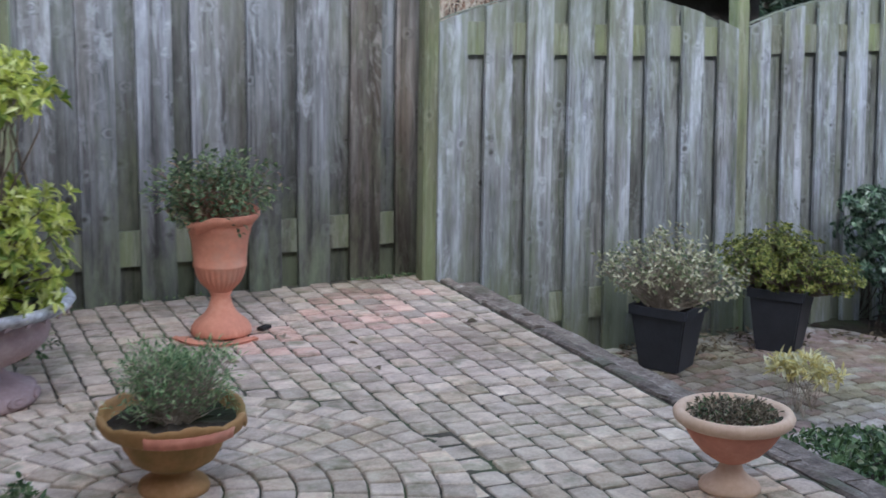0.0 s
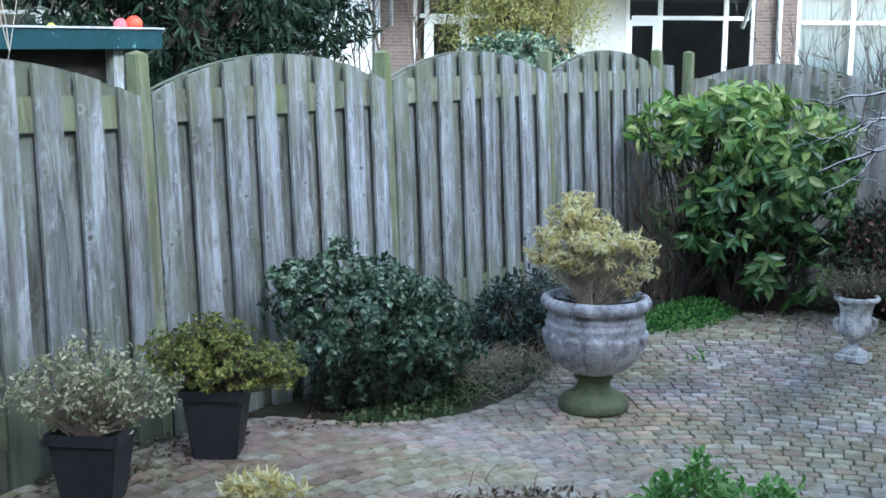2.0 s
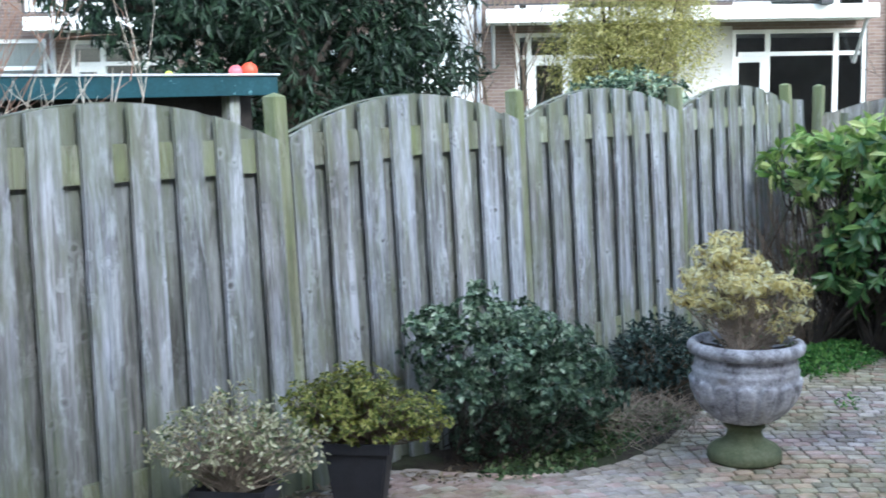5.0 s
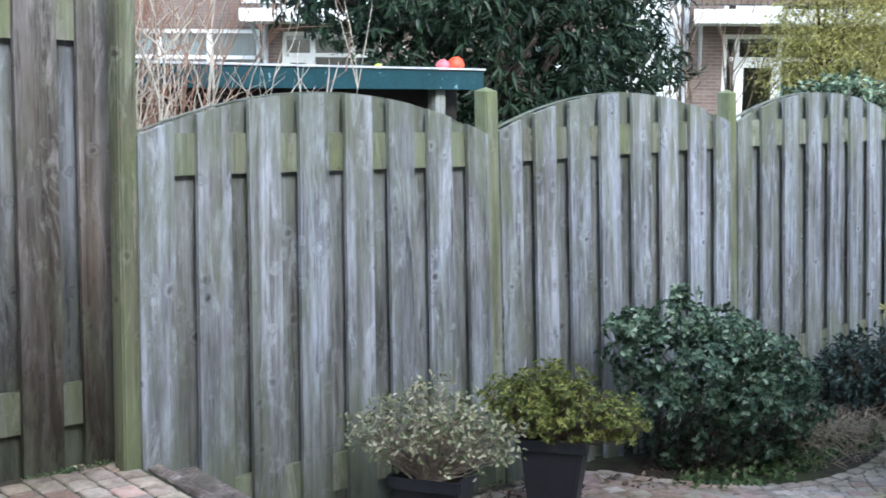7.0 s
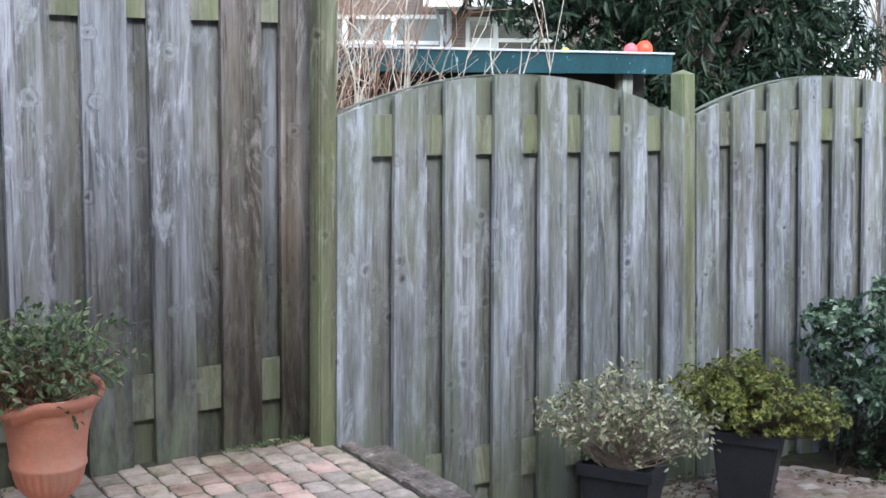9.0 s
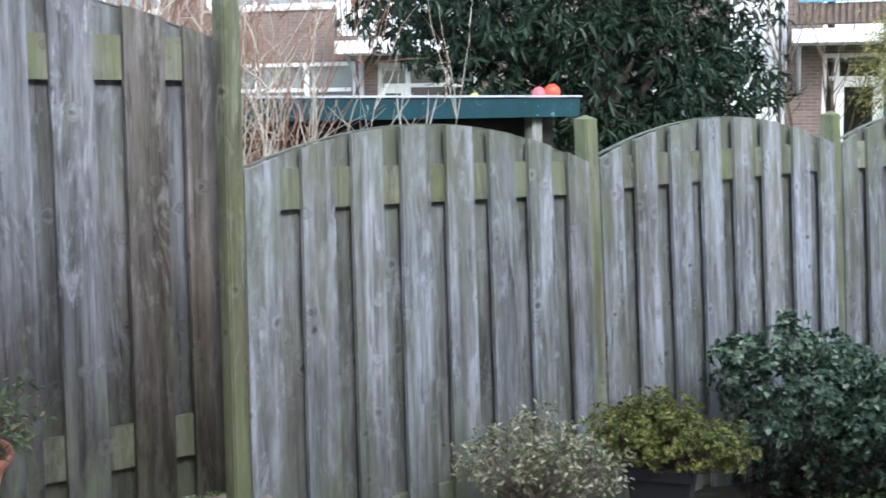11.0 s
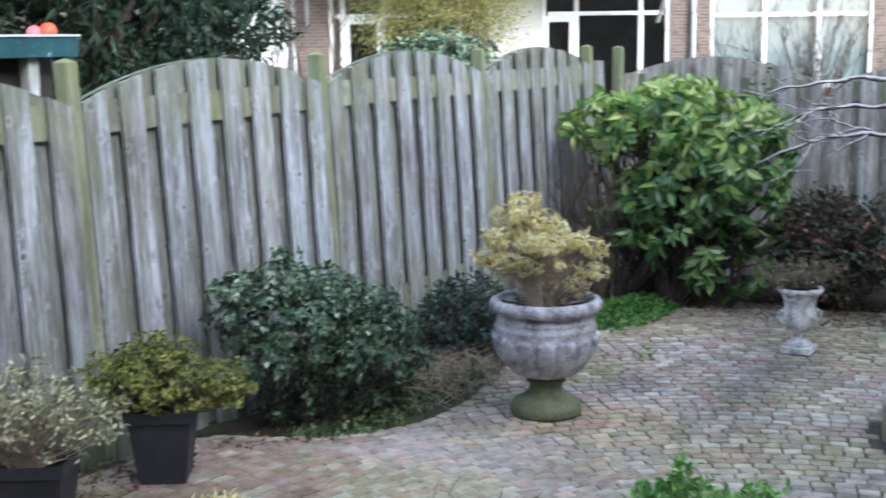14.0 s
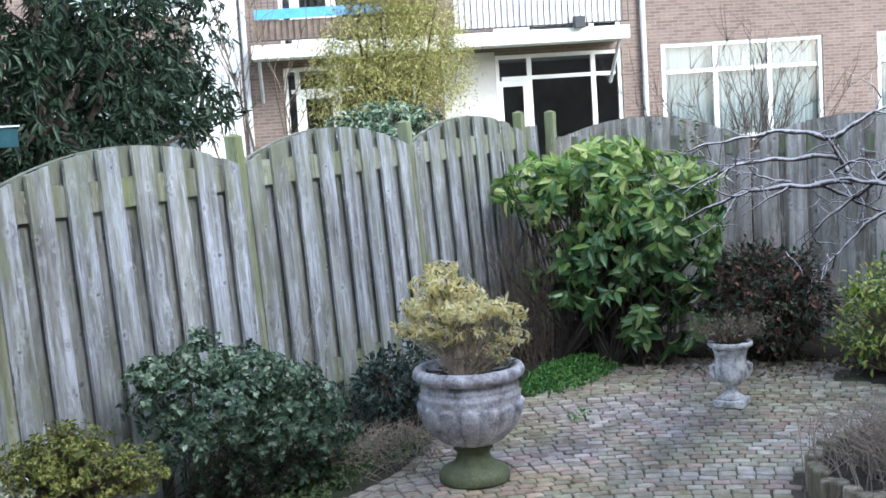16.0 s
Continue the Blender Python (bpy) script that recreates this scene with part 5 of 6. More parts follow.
# front bed between terrace and ring paving
RING = (-0.4, -3.4)  # centre of the ring paving
BED = (-0.7, -3.3)
V, F, seg = [(BED[0], BED[1], 0.2)], [], 40
for j, (rr, zz) in enumerate(((0.5, 0.26), (0.82, 0.2), (1.0, 0.0))):
    for k in range(seg):
        a = 2 * math.pi * k / seg
        x = max(BED[0] + 1.0 * rr * math.cos(a), kerb_x(BED[1]) + 0.2)
        V.append((x, BED[1] + rr * math.sin(a) * 1.65, zz + ground_z(x, -1) * 0.6))
for k in range(seg):
    F.append((0, 1 + k, 1 + (k + 1) % seg))
    for j in range(2):
        a, c = 1 + j * seg + k, 1 + j * seg + (k + 1) % seg
        F.append((a, a + seg, c + seg, c))
tagged(mesh_ob("front_bed", V, F, M_SOIL, None, True), "dark soil of the planted bed below the terrace", "soil", kind="structure")
fb = patch(rg, -1.2, -2.25, 0.42, 0.5, 2200, 0.14) + patch(rg, -0.8, -2.15, 0.36, 0.3, 700, 0.07)
carpet("bed_ivy", "dark ivy and low evergreen leaves in the front bed", "ground cover", [(x, y, z + 0.12) for x, y, z in fb], L_IVY, 0.036, 0.022, 68, 0.6)
carpet("bed_litter", "brown fallen leaves and dry sprigs in the front bed", "leaf litter", [(x, y, z + 0.14) for x, y, z in patch(rg, -0.4, -2.35, 0.42, 0.5, 1500, 0.06)], L_DRY, 0.034, 0.018, 58, 0.4)
# bits lying about on the terrace
carpet("fallen_leaves", "a few dark fallen leaves on the terrace pavers", "leaf litter", [(-2.55, -0.95, T + 0.004), (-2.62, -1.22, T + 0.004), (-2.28, -0.62, T + 0.004), (-2.75, -0.75, T + 0.004), (-2.05, -0.85, T + 0.004), (-3.05, -0.95, T + 0.004), (-2.2, -1.6, T + 0.004)], L_DRY, 0.055, 0.03, 59, 0.1)
carpet("corner_moss", "fresh green moss at the foot of the fence post", "moss", [(x - 1.95, y - 0.02, T + 0.004) for x, y, z in patch(rg, 0.0, 0.0, 0.2, 0.02, 110, 0.008)] + [(-3.2 + 0.9 * k / 60, 0.0 + 0.012 * math.sin(k), T + 0.004) for k in range(30)], L_IVY, 0.018, 0.009, 60, 0.8)
grass_tuft("bed_heather", "brown wiry heather stems in the front bed", "heather", -0.42, -2.15, 0.17, 0.2, 1100, 0.08, M_TWIG_RED, 69, 0.0025, 0.5)
for k, (gx, gy, gh) in enumerate(((-0.5, -2.85, 0.42), (-0.38, -3.02, 0.36), (-0.56, -2.74, 0.36))):
    shrub("leafy_perennial", "fresh bright green leafy plant in the front bed", "plant", (gx, gy, 0.2), [((0, 0, gh * 0.55), (0.11, 0.11, gh * 0.38)), ((0.02, 0.02, gh * 0.88), (0.06, 0.06, gh * 0.2))],
          95, 8, 0.04, 0.023, L_PERENNIAL, M_TWIG_TAN, 70 + k, 0.03, 0.2, 0.003, 6, 0.9)
shrub("small_golden_shrub", "small half-bare shrub with yellow leaves in the front bed", "shrub", (-0.73, -1.31, 0.15),
      [((0.0, 0.0, 0.2), (0.075, 0.075, 0.028)), ((0.07, -0.06, 0.16), (0.05, 0.05, 0.025)), ((-0.07, 0.06, 0.205), (0.05, 0.05, 0.025))], 70, 8, 0.042, 0.016, L_GOLD, M_TWIG_TAN, 75, 0.02, 0.2, 0.0025, 5, 0.6, twig_share=0.3)
for k, (wx, wy) in enumerate(((-3.62, -0.62), (-3.9, -1.9), (-3.2, -0.9))):
    shrub("weed", "small dark green weed growing between the pavers", "weed", (wx, wy, T), [((0, 0, 0.02 + 0.05 * (k == 0)), (0.05 + 0.03 * (k == 0), 0.05, 0.03 + 0.05 * (k == 0)))], 22, 6, 0.025, 0.014, L_IVY, None, 80 + k, 0.015, 0.0, floor=0.0)

shrub("weed", "small bright green weed growing between the lower pavers", "weed", (3.19, -1.38, 0.0), [((0, 0, 0.02), (0.08, 0.06, 0.02))], 14, 4, 0.03, 0.014, L_FRESH, None, 88, 0.02, 0.0, floor=0.0)
carpet("ivy_sprig", "small dark ivy sprigs climbing the back fence", "ivy", [(5.79, -1.32 + 0.06 * math.sin(k * 2.3), 1.05 + 0.011 * k) for k in range(60)], L_IVY, 0.05, 0.034, 57, 0.1)
# bare contorted shrub reaching in by the back fence
def wander(rng, p, d, L, r, steps=7, wild=0.5, sag=0.0):
    path = [(*p, r)]
    q, w = np.array(p, float), np.array(d, float)
    for k in range(steps):
        w = w + rng.normal(0, wild, 3) * np.array((1, 1, 0.8))
        w[2] -= sag
        w /= np.linalg.norm(w)
        q = q + w * L / steps
        path.append((*q, r * (1 - 0.8 * (k + 1) / steps)))
    return path


def contorted_hazel():
    """Arching limbs from a trunk at the back: start and end in (y, z), rise of the arc, thickness."""
    rng = np.random.default_rng(91)
    root = thing("contorted_hazel", "bare contorted shrub with pale grey twisting branches", "tree", at=(4.4, -3.75, 0.0))
    arcs = HAZEL
    limbs, branches, twigs = [], [], []
    for n, (y0, z0, y1, z1, rise, r) in enumerate(arcs):
        L = math.hypot(y1 - y0, z1 - z0)
        path, ph, dx = [], rng.uniform(0, 6), rng.uniform(-0.18, 0.18)
        steps = 26
        for k in range(steps + 1):
            u = k / steps
            w = 0.013 * L * math.sin(9 * u + ph) + 0.007 * L * math.sin(25 * u + 2 * ph)
            path.append((dx * u + 0.03 * math.sin(5 * u + ph), y0 + 3.75 + (y1 - y0) * u, z0 + (z1 - z0) * u + rise * 4 * u * (1 - u) + w * (u > 0), 0.78 * r * (1 - 0.7 * u) * (1 + 0.18 * math.sin(31 * u + ph))))
        limbs.append(path)
        if n == 0:
            continue
        for _ in range(4):
            i = rng.integers(5, steps)
            d = np.array(path[i + 1][:3]) - np.array(path[i][:3])
            b_ = wander(rng, path[i][:3], d / np.linalg.norm(d) + rng.normal(0, 0.55, 3), L * rng.uniform(0.25, 0.5), path[i][3] * 0.5 + 0.002, 7, 0.24)
            branches.append(b_)
            for _ in range(2):
                j = rng.integers(2, len(b_))
                twigs.append(wander(rng, b_[j][:3], np.array(b_[j][:3]) - np.array(b_[j - 1][:3]) + rng.normal(0, 0.05, 3), 0.28 * rng.uniform(0.4, 1), 0.005, 5, 0.3))
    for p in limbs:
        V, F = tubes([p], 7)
        mesh_ob("limb", V, F, M_LIT_BARK, root, True)
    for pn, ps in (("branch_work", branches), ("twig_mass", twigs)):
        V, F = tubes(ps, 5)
        tagged(mesh_ob(pn, V, F, M_LIT_BARK, root, True), kind="stuff")


HAZEL = [(-3.75, 0.0, -3.4, 1.16, 0.0, 0.05), (-3.4, 1.16, -2.72, 1.31, 0.03, 0.04), (-2.78, 1.29, -2.65, 1.58, 0.0, 0.026), (-2.66, 1.57, -1.8, 1.52, 0.07, 0.023), (-2.65, 1.56, -3.1, 1.82, 0.0, 0.022), (-2.70, 1.44, -1.72, 1.26, 0.09, 0.022), (-2.78, 1.29, -1.72, 1.09, 0.07, 0.026),
         (-2.4, 1.3, -2.0, 1.39, 0.0, 0.013), (-3.1, 1.42, -2.45, 0.88, 0.04, 0.019), (-3.0, 1.32, -2.5, 0.96, 0.03, 0.016), (-2.55, 1.3, -3.05, 1.06, -0.02, 0.018), (-3.05, 1.13, -2.66, 0.8, 0.05, 0.019), (-2.68, 1.36, -3.0, 1.4, 0.05, 0.014)]
contorted_hazel()

# ---- beyond the fence ----
# shed with a teal fascia
shed = thing("garden_shed", "flat-roofed dark garden shed with a teal painted fascia", "shed")
box_ob("fascia", -1.2, 4.35, 4.16, 4.20, 1.795, 1.963, M_TEAL, shed, 0.004, "worn teal painted fascia board")
box_ob("roof", -1.2, 4.35, 4.205, 7.0, 1.89, 1.94, M_ROOFEDGE, shed, 0.004)
box_ob("roof_edge", -1.2, 4.36, 4.14, 4.20, 1.965, 1.983, M_ROOFEDGE, shed, 0.003, "pale metal roof edge")
box_ob("wall", -1.1, 4.31, 4.45, 4.55, -0.3, 1.89, M_DARKWOOD, shed)
box_ob("wall", 4.21, 4.31, 4.56, 6.9, -0.3, 1.89, M_DARKWOOD, shed)
box_ob("post", 3.86, 3.98, 4.26, 4.36, -0.3, 1.795, M_BOARD, shed, 0.005, "pale weathered post")
for x, r, mt, lab in ((4.18, 0.062, M_BALL_PINK, "pinkish red rubber ball"), (4.285, 0.075, M_BALL, "orange-red rubber ball"), (3.35, 0.036, M_BALL_LIME, "small yellow-green felt ball")):
    bm = bmesh.new()
    bmesh.ops.create_uvsphere(bm, u_segments=28, v_segments=18, radius=r)
    bmesh.ops.create_uvsphere(bm, u_segments=10, v_segments=6, radius=r * 0.12, matrix=Matrix.Translation((0, -r * 0.35, r * 0.92)))
    ob = part("ball", bm, mt, smooth=True)
    ob.location = (x, 4.44 + 0.06 * (4 < x < 4.2), 1.94 + r - 0.002)
    tagged(ob, lab + " lying on the shed roof", "ball", "balls on the shed roof")

# bare shrub behind the fence
def bare_bush(name, label, at, n, h, spread, seed, mat, r=0.006, lean=(0.0, 0.0), front=None):
    rng = np.random.default_rng(seed)
    root = thing(name, label, "shrub", at=at)
    A, B = [], []
    for _ in range(n):
        d = np.array((rng.normal(0, spread) + lean[0], rng.normal(0, spread) + lean[1], 1.0))
        a = wander(rng, (rng.normal(0, 0.1), rng.normal(0, 0.1), 0), d, h * rng.uniform(0.6, 1.0), r, 7, 0.14)
        if front is not None and min(q[1] for q in a) < front:
            continue
        A.append(a)
        for _ in range(7):
            j = rng.integers(3, len(a))
            t_ = wander(rng, a[j][:3], d + rng.normal(0, 0.36, 3), h * 0.22 * rng.uniform(0.4, 1), r * 0.45, 4, 0.2)
            if front is None or min(q[1] for q in t_) > front - 0.3:
                B.append(t_)
    for pn, ps in (("stem_mass", A), ("twig_mass", B)):
        V, F = tubes(ps, 4)
        tagged(mesh_ob(pn, V, F, mat, root, True), kind="stuff")
    return root


bare_bush("bare_shrub", "bare tan twiggy shrub behind the fence", (-1.17, 1.05, -0.2), 110, 3.0, 0.09, 95, M_TWIG_PALE, 0.009, (0.03, 0.12), -0.25)
bare_bush("bare_shrub", "bare rusty brown twiggy shrub behind the fence", (-1.0, 1.9, -0.2), 190, 3.4, 0.08, 96, M_TWIG_RUST, 0.008, (0.0, 0.0), -0.8)
bare_bush("bare_shrub", "bare pale branches leaning over behind the fence", (-1.55, 0.55, -0.1), 44, 2.5, 0.09, 98, M_TWIG_PALE, 0.013, (0.42, 0.03), -0.1)
bare_bush("bare_bramble", "tangle of bare dark stems in the corner beside the laurel", bare_stems_at, 70, 1.25, 0.22, 97, M_TWIG, 0.005)


def broad_tree(name, label, foot, trunk_h, blobs, tips, per_tip, length, width, mat, seed, spread, trunk_r=0.14, shell=0.55, limbs=14, upward=0.2, whorl=None):
    rng = np.random.default_rng(seed)
    root = thing(name, label, "tree", at=foot)
    ps = [wander(rng, (0, 0, 0), (0.02, 0.02, 1), trunk_h, trunk_r, 6, 0.05)]
    V, F = tubes(ps, 10)
    mesh_ob("trunk", V, F, M_TRUNK, root, True)
    lp = []
    for k in range(limbs):
        b = blobs[k % len(blobs)]
        q = np.array(b[0]) + rng.normal(0, 0.4, 3) * np.array(b[1])
        s = np.array(ps[0][rng.integers(2, 6)][:3])
        m = (s + q) / 2 + rng.normal(0, 0.1, 3)
        lp.append([(*s, trunk_r * 0.45), (*m, trunk_r * 0.3), (*q, trunk_r * 0.1)])
    V, F = tubes(lp, 6)
    mesh_ob("limb_work", V, F, M_TRUNK, root, True)
    tp, out = in_blobs(rng, blobs, tips, shell)
    k = np.repeat(np.arange(len(tp)), per_tip)
    d = rng.normal(0, 1, (len(k), 3)) + out[k] * 0.8
    d[:, 2] += upward
    p = tp[k] + rng.normal(0, spread, (len(k), 3))
    face = None
    if whorl:
        p, d, face = whorls(rng, tp, out, per_tip, *whorl)
    leaf_mesh("crown", p, d, length, width, mat, root, rng, droop=0.35, face=face)
    return root


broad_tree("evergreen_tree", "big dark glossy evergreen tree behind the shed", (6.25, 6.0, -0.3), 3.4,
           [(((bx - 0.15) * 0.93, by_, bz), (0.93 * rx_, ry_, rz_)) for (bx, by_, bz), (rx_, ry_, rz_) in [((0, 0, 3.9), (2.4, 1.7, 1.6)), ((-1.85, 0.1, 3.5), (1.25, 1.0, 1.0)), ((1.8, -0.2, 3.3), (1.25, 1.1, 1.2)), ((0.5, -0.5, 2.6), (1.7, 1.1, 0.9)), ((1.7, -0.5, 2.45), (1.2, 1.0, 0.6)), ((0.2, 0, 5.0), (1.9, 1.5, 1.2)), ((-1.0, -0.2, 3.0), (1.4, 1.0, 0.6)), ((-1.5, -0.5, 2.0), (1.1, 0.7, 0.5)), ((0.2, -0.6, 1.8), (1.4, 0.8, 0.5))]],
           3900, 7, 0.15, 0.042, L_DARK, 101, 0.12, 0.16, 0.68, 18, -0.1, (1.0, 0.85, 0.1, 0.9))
broad_tree("yellow_green_tree", "light yellow-green feathery tree in front of the flats", (11.6, 4.55, -0.3), 3.2,
           [((0, 0, 3.1), (0.85, 0.85, 1.2)), ((-0.3, 0.45, 2.6), (0.65, 0.65, 0.8)), ((0.3, -0.4, 2.9), (0.65, 0.65, 1.0)), ((0.1, 0, 4.1), (0.8, 0.8, 0.9))],
           3400, 9, 0.062, 0.019, L_WILLOW, 102, 0.09, 0.05, 0.2, 24, 0.2)
shrub("evergreen_bush", "grey-green evergreen bush beyond the fence", "shrub", (8.85, 3.12, -0.3),
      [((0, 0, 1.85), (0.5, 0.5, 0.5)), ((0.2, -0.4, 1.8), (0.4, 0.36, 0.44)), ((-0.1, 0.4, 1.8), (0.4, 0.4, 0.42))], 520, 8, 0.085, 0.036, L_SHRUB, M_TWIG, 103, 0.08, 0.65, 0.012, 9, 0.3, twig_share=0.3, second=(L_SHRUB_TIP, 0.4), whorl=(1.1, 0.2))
bare_bush("bare_young_tree", "bare young tree with upright branches beyond the fence", (10.9, 6.3, -0.3), 12, 5.2, 0.16, 104, M_TWIG, 0.022)
bare_bush("bare_sapling", "bare thin branching shrub in front of the flats", (13.2, 0.05, -0.3), 70, 3.0, 0.3, 105, M_TRUNK, 0.012)

# ---- flats in the distance: s along the facade, depth behind it, z up ----
flats = thing("apartment_building", "pale brick flats with white balconies and large windows", "building", at=(15.897, 9.621, -0.3), rz=-56)
ZO = 0.3  # garden level over the building's own zero
OPEN = []  # openings: s0, s1, z0, z1


def opening(s0, s1, z0, z1):
    OPEN.append((s0, s1, z0 + ZO, z1 + ZO))


STOREY = 2.95
for lev in (0, 1, 2):
    dz = lev * STOREY
    opening(7.45, 10.65, 0.95 + dz, 2.82 + dz)
    opening(11.75, 14.9, 0.95 + dz, 2.82 + dz)
    opening(4.25, 6.68, 0.05 + dz, 2.78 + dz)
    opening(0.30, 2.75, 0.05 + dz, 2.78 + dz)
    opening(-4.0, -1.35, 0.95 + dz, 2.82 + dz)
    opening(-8.0, -6.0, 0.05 + dz, 2.78 + dz)
    opening(-11.6, -8.45, 0.95 + dz, 2.82 + dz)
    opening(-15.2, -12.6, 0.95 + dz, 2.82 + dz)


def holed_wall(s0, s1, z0, z1, holes, d0, d1):
    """A wall with real openings, as blocks between them."""
    bm = bmesh.new()
    ss = sorted({s0, s1, *[h[0] for h in holes], *[h[1] for h in holes]})
    zs = sorted({z0, z1, *[h[2] for h in holes], *[h[3] for h in holes]})
    ns, nz = len(ss), len(zs)
    vs = {(i, j, k): bm.verts.new((ss[i], d, zs[j])) for i in range(ns) for j in range(nz) for k, d in enumerate((d0, d1))}

    def solid(i, j):
        if not (0 <= i < ns - 1 and 0 <= j < nz - 1):
            return False
        s, z = (ss[i] + ss[i + 1]) / 2, (zs[j] + zs[j + 1]) / 2
        return not any(h[0] < s < h[1] and h[2] < z < h[3] for h in holes)

    for i in range(ns - 1):
        for j in range(nz - 1):
            if solid(i, j):
                for k in (0, 1):
                    bm.faces.new([vs[q] for q in ((i, j, k), (i + 1, j, k), (i + 1, j + 1, k), (i, j + 1, k))])
                for di, dj, p, q in ((-1, 0, (i, j), (i, j + 1)), (1, 0, (i + 1, j), (i + 1, j + 1)), (0, -1, (i, j), (i + 1, j)), (0, 1, (i, j + 1), (i + 1, j + 1))):
                    if not solid(i + di, j + dj):
                        bm.faces.new([vs[(*p, 0)], vs[(*q, 0)], vs[(*q, 1)], vs[(*p, 1)]])
    bmesh.ops.delete(bm, geom=[v for v in bm.verts if not v.link_faces], context="VERTS")
    return bm


part("wall", holed_wall(-18, 20, -0.2, 9.6, OPEN, 0.0, 0.3), M_BRICK, flats)
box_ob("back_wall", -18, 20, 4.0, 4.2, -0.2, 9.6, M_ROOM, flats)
box_ob("roof", -18.3, 20.3, -0.4, 8.0, 9.6, 9.85, M_ROOF, flats)
for lev in (0, 1, 2):
    box_ob("floor_slab", -18, 20, 0.32, 4.0, lev * STOREY + ZO - 0.2, lev * STOREY + ZO, M_PLASTER, flats)


def window_unit(s0, s1, z0, z1, uprights, transom, curtains, door=None):
    z0, z1 = z0 + ZO, z1 + ZO
    win = new("window")
    win.parent = flats
    bm = bmesh.new()
    f = 0.075
    for a, b_, c, e in [(s0, s1, z0, z0 + f), (s0, s1, z1 - f, z1), (s0, s0 + f, z0 + f, z1 - f), (s1 - f, s1, z0 + f, z1 - f)]:
        box(bm, a, b_, 0.03, 0.12, c, e)
    for u in uprights:
        box(bm, u - f * 0.6, u + f * 0.6, 0.035, 0.115, z0 + f, z1 - f)
    xs = [s0 + f, *uprights, s1 - f]
    for a, b_ in zip(xs, xs[1:]):
        box(bm, a + f * 0.6, b_ - f * 0.6, 0.04, 0.11, transom + ZO - f * 0.5, transom + ZO + f * 0.5)
    part("window_frame", bm, M_WHITE, win, "white painted frame")
    for a, b_ in zip(xs, xs[1:]):
        for c, e in ((z0 + f, transom + ZO), (transom + ZO, z1 - f)):
            g = box_ob("pane", a, b_, 0.07, 0.076, c, e, M_GLASS, win)
            g.visible_shadow = False
    if door:
        bm = bmesh.new()
        a, b_ = door
        for p, q, c, e in [(a + 0.04, a + 0.13, z0 + 0.08, transom + ZO - 0.04), (b_ - 0.13, b_ - 0.04, z0 + 0.08, transom + ZO - 0.04), (a + 0.13, b_ - 0.13, transom + ZO - 0.15, transom + ZO - 0.04), (a + 0.13, b_ - 0.13, z0 + 0.08, z0 + 0.7)]:
            box(bm, p, q, 0.045, 0.105, c, e)
        part("door_leaf", bm, M_WHITE, win, "white balcony door")
    if curtains:
        for a, b_ in zip(xs, xs[1:]):
            if curtains == "net":
                n, V, F = 40, [], []
                for k in range(n + 1):
                    s = a + (b_ - a) * k / n
                    d = 0.2 + 0.025 * math.sin(k * 1.9) + 0.012 * math.sin(k * 0.7)
                    V += [(s, d, z0 + 0.02), (s, d, z1 - 0.08), (s, d + 0.006, z0 + 0.02), (s, d + 0.006, z1 - 0.08)]
                for k in range(n):
                    i = k * 4
                    F += [(i, i + 1, i + 5, i + 4), (i + 2, i + 6, i + 7, i + 3)]
                mesh_ob("curtain", V, F, M_CURTAIN, win, True)
    bm = bmesh.new()
    box(bm, s0 - 0.04, s1 + 0.04, -0.05, 0.03, z0 - 0.06, z0 - 0.002)
    part("window_sill", bm, M_PLASTER, win)
    return win


for lev in (0, 1, 2):
    dz = lev * STOREY
    for s0, s1 in ((7.45, 10.65), (11.75, 14.9), (-11.6, -8.45)):
        w3 = (s1 - s0) / 3
        window_unit(s0, s1, 0.95 + dz, 2.82 + dz, [s0 + w3, s0 + 2 * w3], 2.28 + dz, "net")
    for s0, s1 in ((-4.0, -1.35), (-15.2, -12.6)):
        window_unit(s0, s1, 0.95 + dz, 2.82 + dz, [(s0 + s1) / 2], 2.28 + dz, "net")
    window_unit(4.25, 6.68, 0.05 + dz, 2.78 + dz, [4.9, 6.13], 2.34 + dz, None, (4.25, 4.9))
    window_unit(0.30, 2.75, 0.05 + dz, 2.78 + dz, [0.55, 1.3], 2.34 + dz, None, (0.55, 1.3))
    window_unit(-8.0, -6.0, 0.05 + dz, 2.78 + dz, [-7.4, -6.6], 2.34 + dz, None, (-8.0, -7.4))


